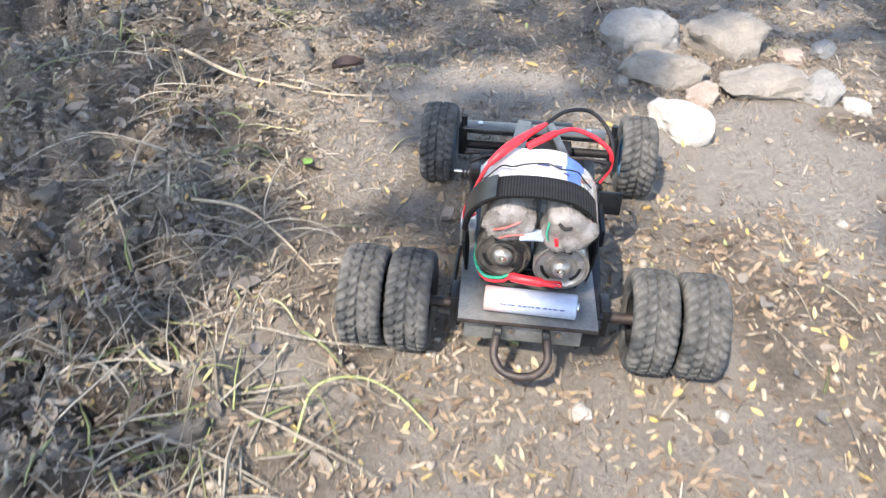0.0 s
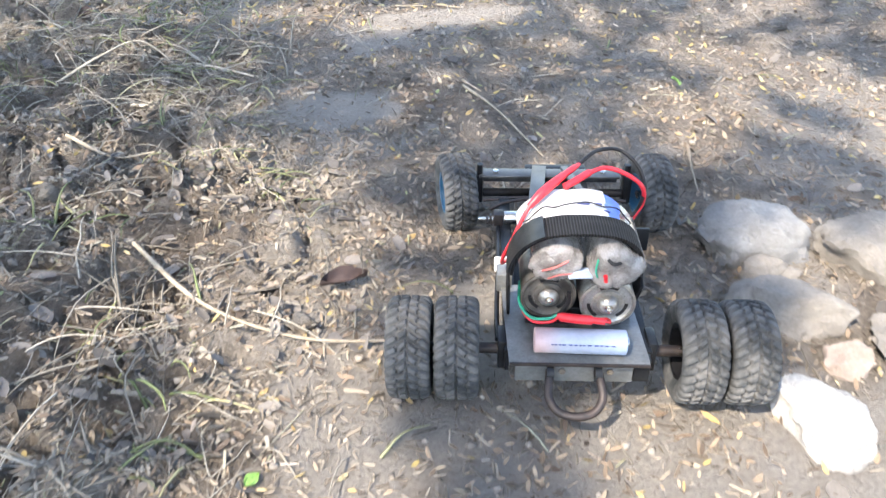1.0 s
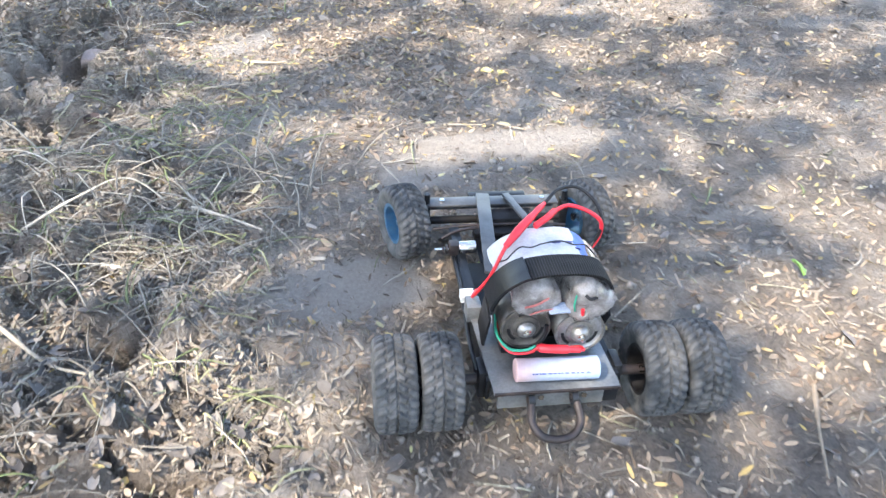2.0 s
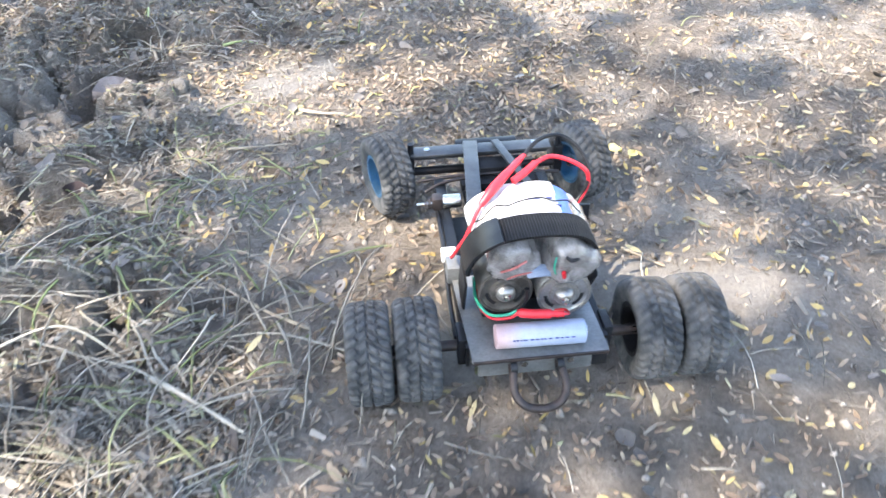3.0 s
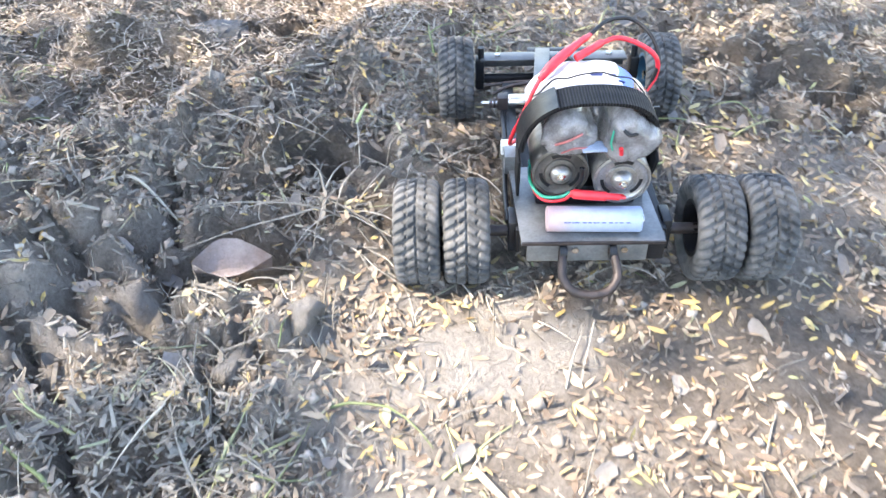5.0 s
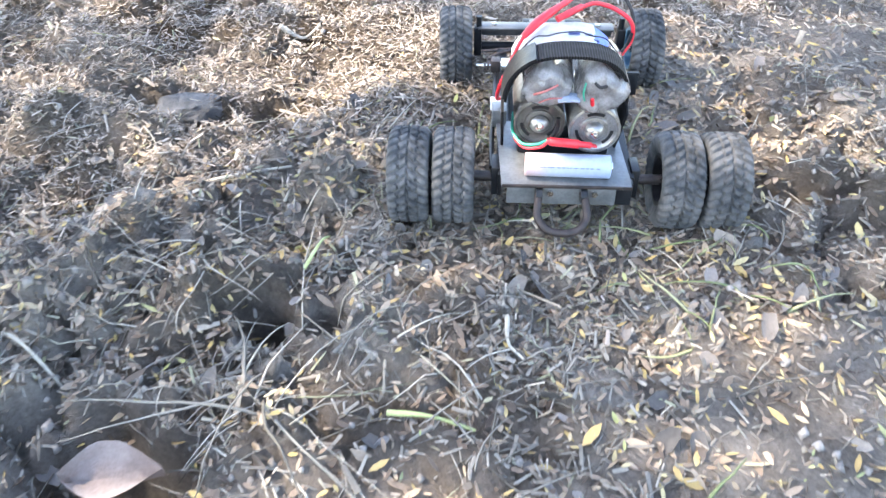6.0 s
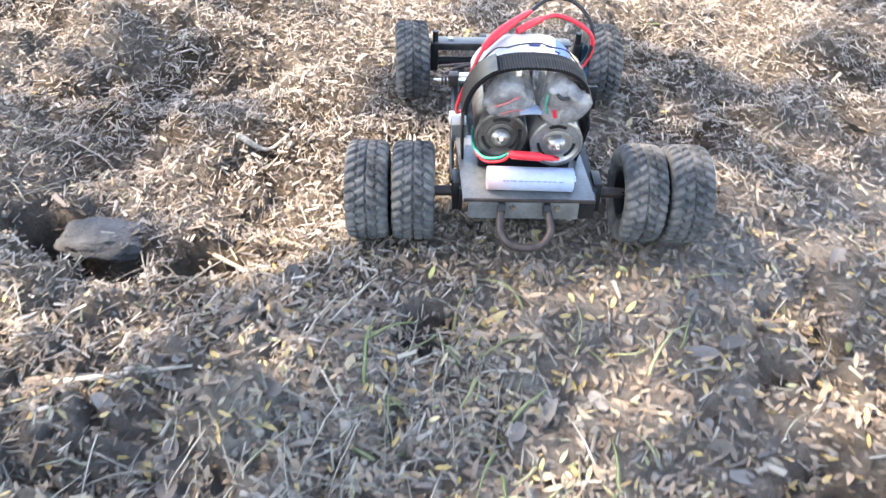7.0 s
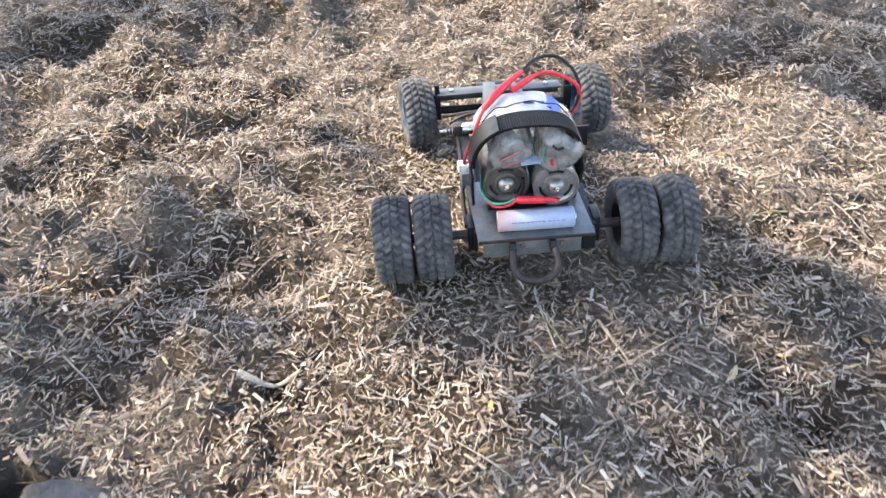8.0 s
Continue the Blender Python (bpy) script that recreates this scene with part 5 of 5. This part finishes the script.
    part("tab_wire", tube([(0.012, -0.0185, 0.1342), (0.016, -0.0200, 0.1312), (0.021, -0.0190, 0.1317)], 0.0012, 8), WIRE_BLACK, pr)
    part("tab_wire", tube([(0.006, -0.0175, 0.1332), (0.005, -0.0185, 0.1252), (0.0065, -0.0180, 0.1192)], 0.0007, 8), WIRE_GREEN, pr)
    part("paper_wrap", saddle(0.0500, 0.0930, 0.12, 0.625, 0.0018, 0.0012, 0.0030, 44, 8, 2.0), PAPER, tk, "creased white paper wrap")
    part("blue_wrap", saddle(0.0480, 0.0900, 0.62, 0.97, 0.0014, 0.0012, 0.0018, 16, 6, 7.0), PAPER_BLUE, tk, "blue printed paper wrap")
    part("tape", saddle(0.0120, 0.0240, 0.40, 0.60, -0.0215, 0.001, 0.001, 10, 3, 4.0), TAPE, tk)
    for u, y in ((0.50, 0.0720), (0.56, 0.0722), (0.60, 0.0645)):
        part("printed_line", saddle(y, y + 0.0007, u, u + 0.035, 0.0030, 0.0016, 0, 4, 1), INK, tk)
    thread = []
    for k in range(17):
        x, z = arch(0.10 + 0.85 * k / 16, 0.0045)
        thread.append(raised((x, 0.0575 + 0.011 * math.sin(2.8 * k / 16) + 0.0022 * ((k * 7) % 3 - 1), z)))
    part("thread", tube(thread, 0.00055, 6, 5), WIRE_BLACK, tk)
    strap = part("strap", saddle(0.0275, 0.0515, 0.035, 0.965, 0.0062, 0.0022, 0.0006, 48, 6, 1.0), WEBBING, tk, "black ribbed webbing strap")
    for s in (-1, 1):
        bm = box((s * 0.0462 - 0.0045, 0.0215, 0.080), (0.0022, 0.0235, 0.052), 0.0008, (26, s * 2, 0))
        part("strap_end", bm, WEBBING, strap)
    part("strap_fold", saddle(0.0262, 0.0525, 0.05, 0.36, 0.0080, 0.0018, 0.0008, 14, 6, 6.0), BLACK, strap, "doubled smooth black strap end")
    # wiring
    grow = lambda u: 0.0024 + 0.0011 * math.sin(3.14159 * min(1, u * 1.4)) - 0.0011 * max(0, u - 0.85) / 0.15
    part("red_lead", tube([(-0.0480, 0.0724, 0.0706), (-0.0545, 0.0551, 0.0781), (-0.0535, 0.0383, 0.0981), (-0.0480, 0.0264, 0.1206), (-0.0420, 0.0273, 0.1369), (-0.0365, 0.0319, 0.1456)], 0.0015), RED, tk)
    part("connector_sleeve", tube([(-0.0375, 0.0310, 0.1444), (-0.0270, 0.0397, 0.1519), (-0.0120, 0.0545, 0.1569), (0.0010, 0.0699, 0.1581)], grow), RED, tk, "red heat-shrink connector sleeve")
    part("black_lead", tube([(0.0000, 0.0689, 0.1581), (0.0140, 0.0823, 0.1619), (0.0320, 0.0894, 0.1594), (0.0450, 0.0787, 0.1519), (0.0505, 0.0687, 0.1381), (0.0475, 0.0684, 0.1206), (0.0400, 0.0653, 0.1119)], 0.0015), WIRE_BLACK, tk)
    part("connector_sleeve", tube([(-0.0120, 0.0469, 0.1513), (-0.0020, 0.0526, 0.1544), (0.0070, 0.0626, 0.1544)], 0.0027), RED, tk, "red heat-shrink connector sleeve")
    part("red_lead", tube([(0.0060, 0.0616, 0.1544), (0.0200, 0.0701, 0.1544), (0.0360, 0.0693, 0.1494), (0.0480, 0.0666, 0.1406), (0.0505, 0.0692, 0.1256), (0.0440, 0.0667, 0.1131)], 0.0017), RED, tk)
    part("connector_sleeve", tube([(-0.0170, -0.0148, 0.0825), (-0.0080, -0.0183, 0.0837), (0.0040, -0.0198, 0.0837), (0.0150, -0.0206, 0.0831)], lambda u: 0.0034 if 0.06 < u < 0.72 else 0.0024), RED, tk, "red bullet connector between the motors")
    part("red_lead", tube([(0.0130, -0.0201, 0.0831), (0.0190, -0.0185, 0.0806), (0.0185, -0.0119, 0.0781), (0.0120, -0.0088, 0.0756)], 0.0010), RED, tk)
    part("red_lead", tube([(-0.0400, 0.0251, 0.0781), (-0.0410, 0.0073, 0.0731), (-0.0340, -0.0056, 0.0706), (-0.0220, -0.0120, 0.0750), (-0.0160, -0.0145, 0.0819)], 0.0012), RED, tk)
    part("green_lead", tube([(-0.0420, 0.0249, 0.0831), (-0.0425, 0.0077, 0.0769), (-0.0355, -0.0050, 0.0737), (-0.0240, -0.0108, 0.0769), (-0.0170, -0.0125, 0.0819)], 0.0012), WIRE_GREEN, tk)
    part("black_lead", tube([(-0.0100, -0.0092, 0.0994), (-0.0100, -0.0088, 0.0894), (-0.0150, -0.0084, 0.0794), (-0.0200, -0.0094, 0.0781)], 0.0017), WIRE_BLACK, tk)
    part("black_lead", tube([(-0.058, 0.0, 0.047), (-0.058, 0.04, 0.047), (-0.056, 0.09, 0.052), (-0.055, 0.15, 0.050)], 0.0020), WIRE_BLACK, tk)
    wheels = []
    for s in (-1, 1):
        for x in (0.0880, 0.1232):
            wheels.append((wheel(tk, s * x, 0, s, RIMS), s * x, 0.0))
        wheels.append((wheel(tk, s * 0.0950, WHEELBASE, s, BLUE_RIMS), s * 0.0950, WHEELBASE))
    return tk, wheels


truck, WHEELS = build_truck()

# steering angle of the front wheels by time
STEER = [(0, 0), (0.5, 4), (1, 12), (1.5, 15), (1.7, 17), (2.8, 17), (3.5, 17), (4, 9), (4.5, 1), (4.7, 0), (5.8, 2), (6.5, 4), (7.0, 4), (7.5, 8), (8, 9)]


def motions():
    walk(truck, [(t, pose(x, y, z, p, r, h)) for t, x, y, z, h, p, r in TRUCK])
    ts = [r[0] for r in TRUCK]
    step = [0.0]
    for a, b in zip(TRUCK, TRUCK[1:]):
        step.append(step[-1] + math.hypot(b[1] - a[1], b[2] - a[2]))
    hd = [r[4] for r in TRUCK]
    for ob, x, y in WHEELS:
        rows = []
        for k in range(81):
            t = k / 10
            # a wheel further out in the bend rolls further
            s = np.interp(t, ts, step) + radians(np.interp(t, ts, hd) - hd[0]) * x
            st = np.interp(t, [q[0] for q in STEER], [q[1] for q in STEER]) if y > 0 else 0.0
            roll = math.degrees(s / TYRE_R)
            rows.append((t, Matrix.Translation((x, y, TYRE_R)) @ Matrix.Rotation(radians(st), 4, "Z") @ Matrix.Rotation(-radians(roll), 4, "X")))
        walk(ob, rows)


motions()
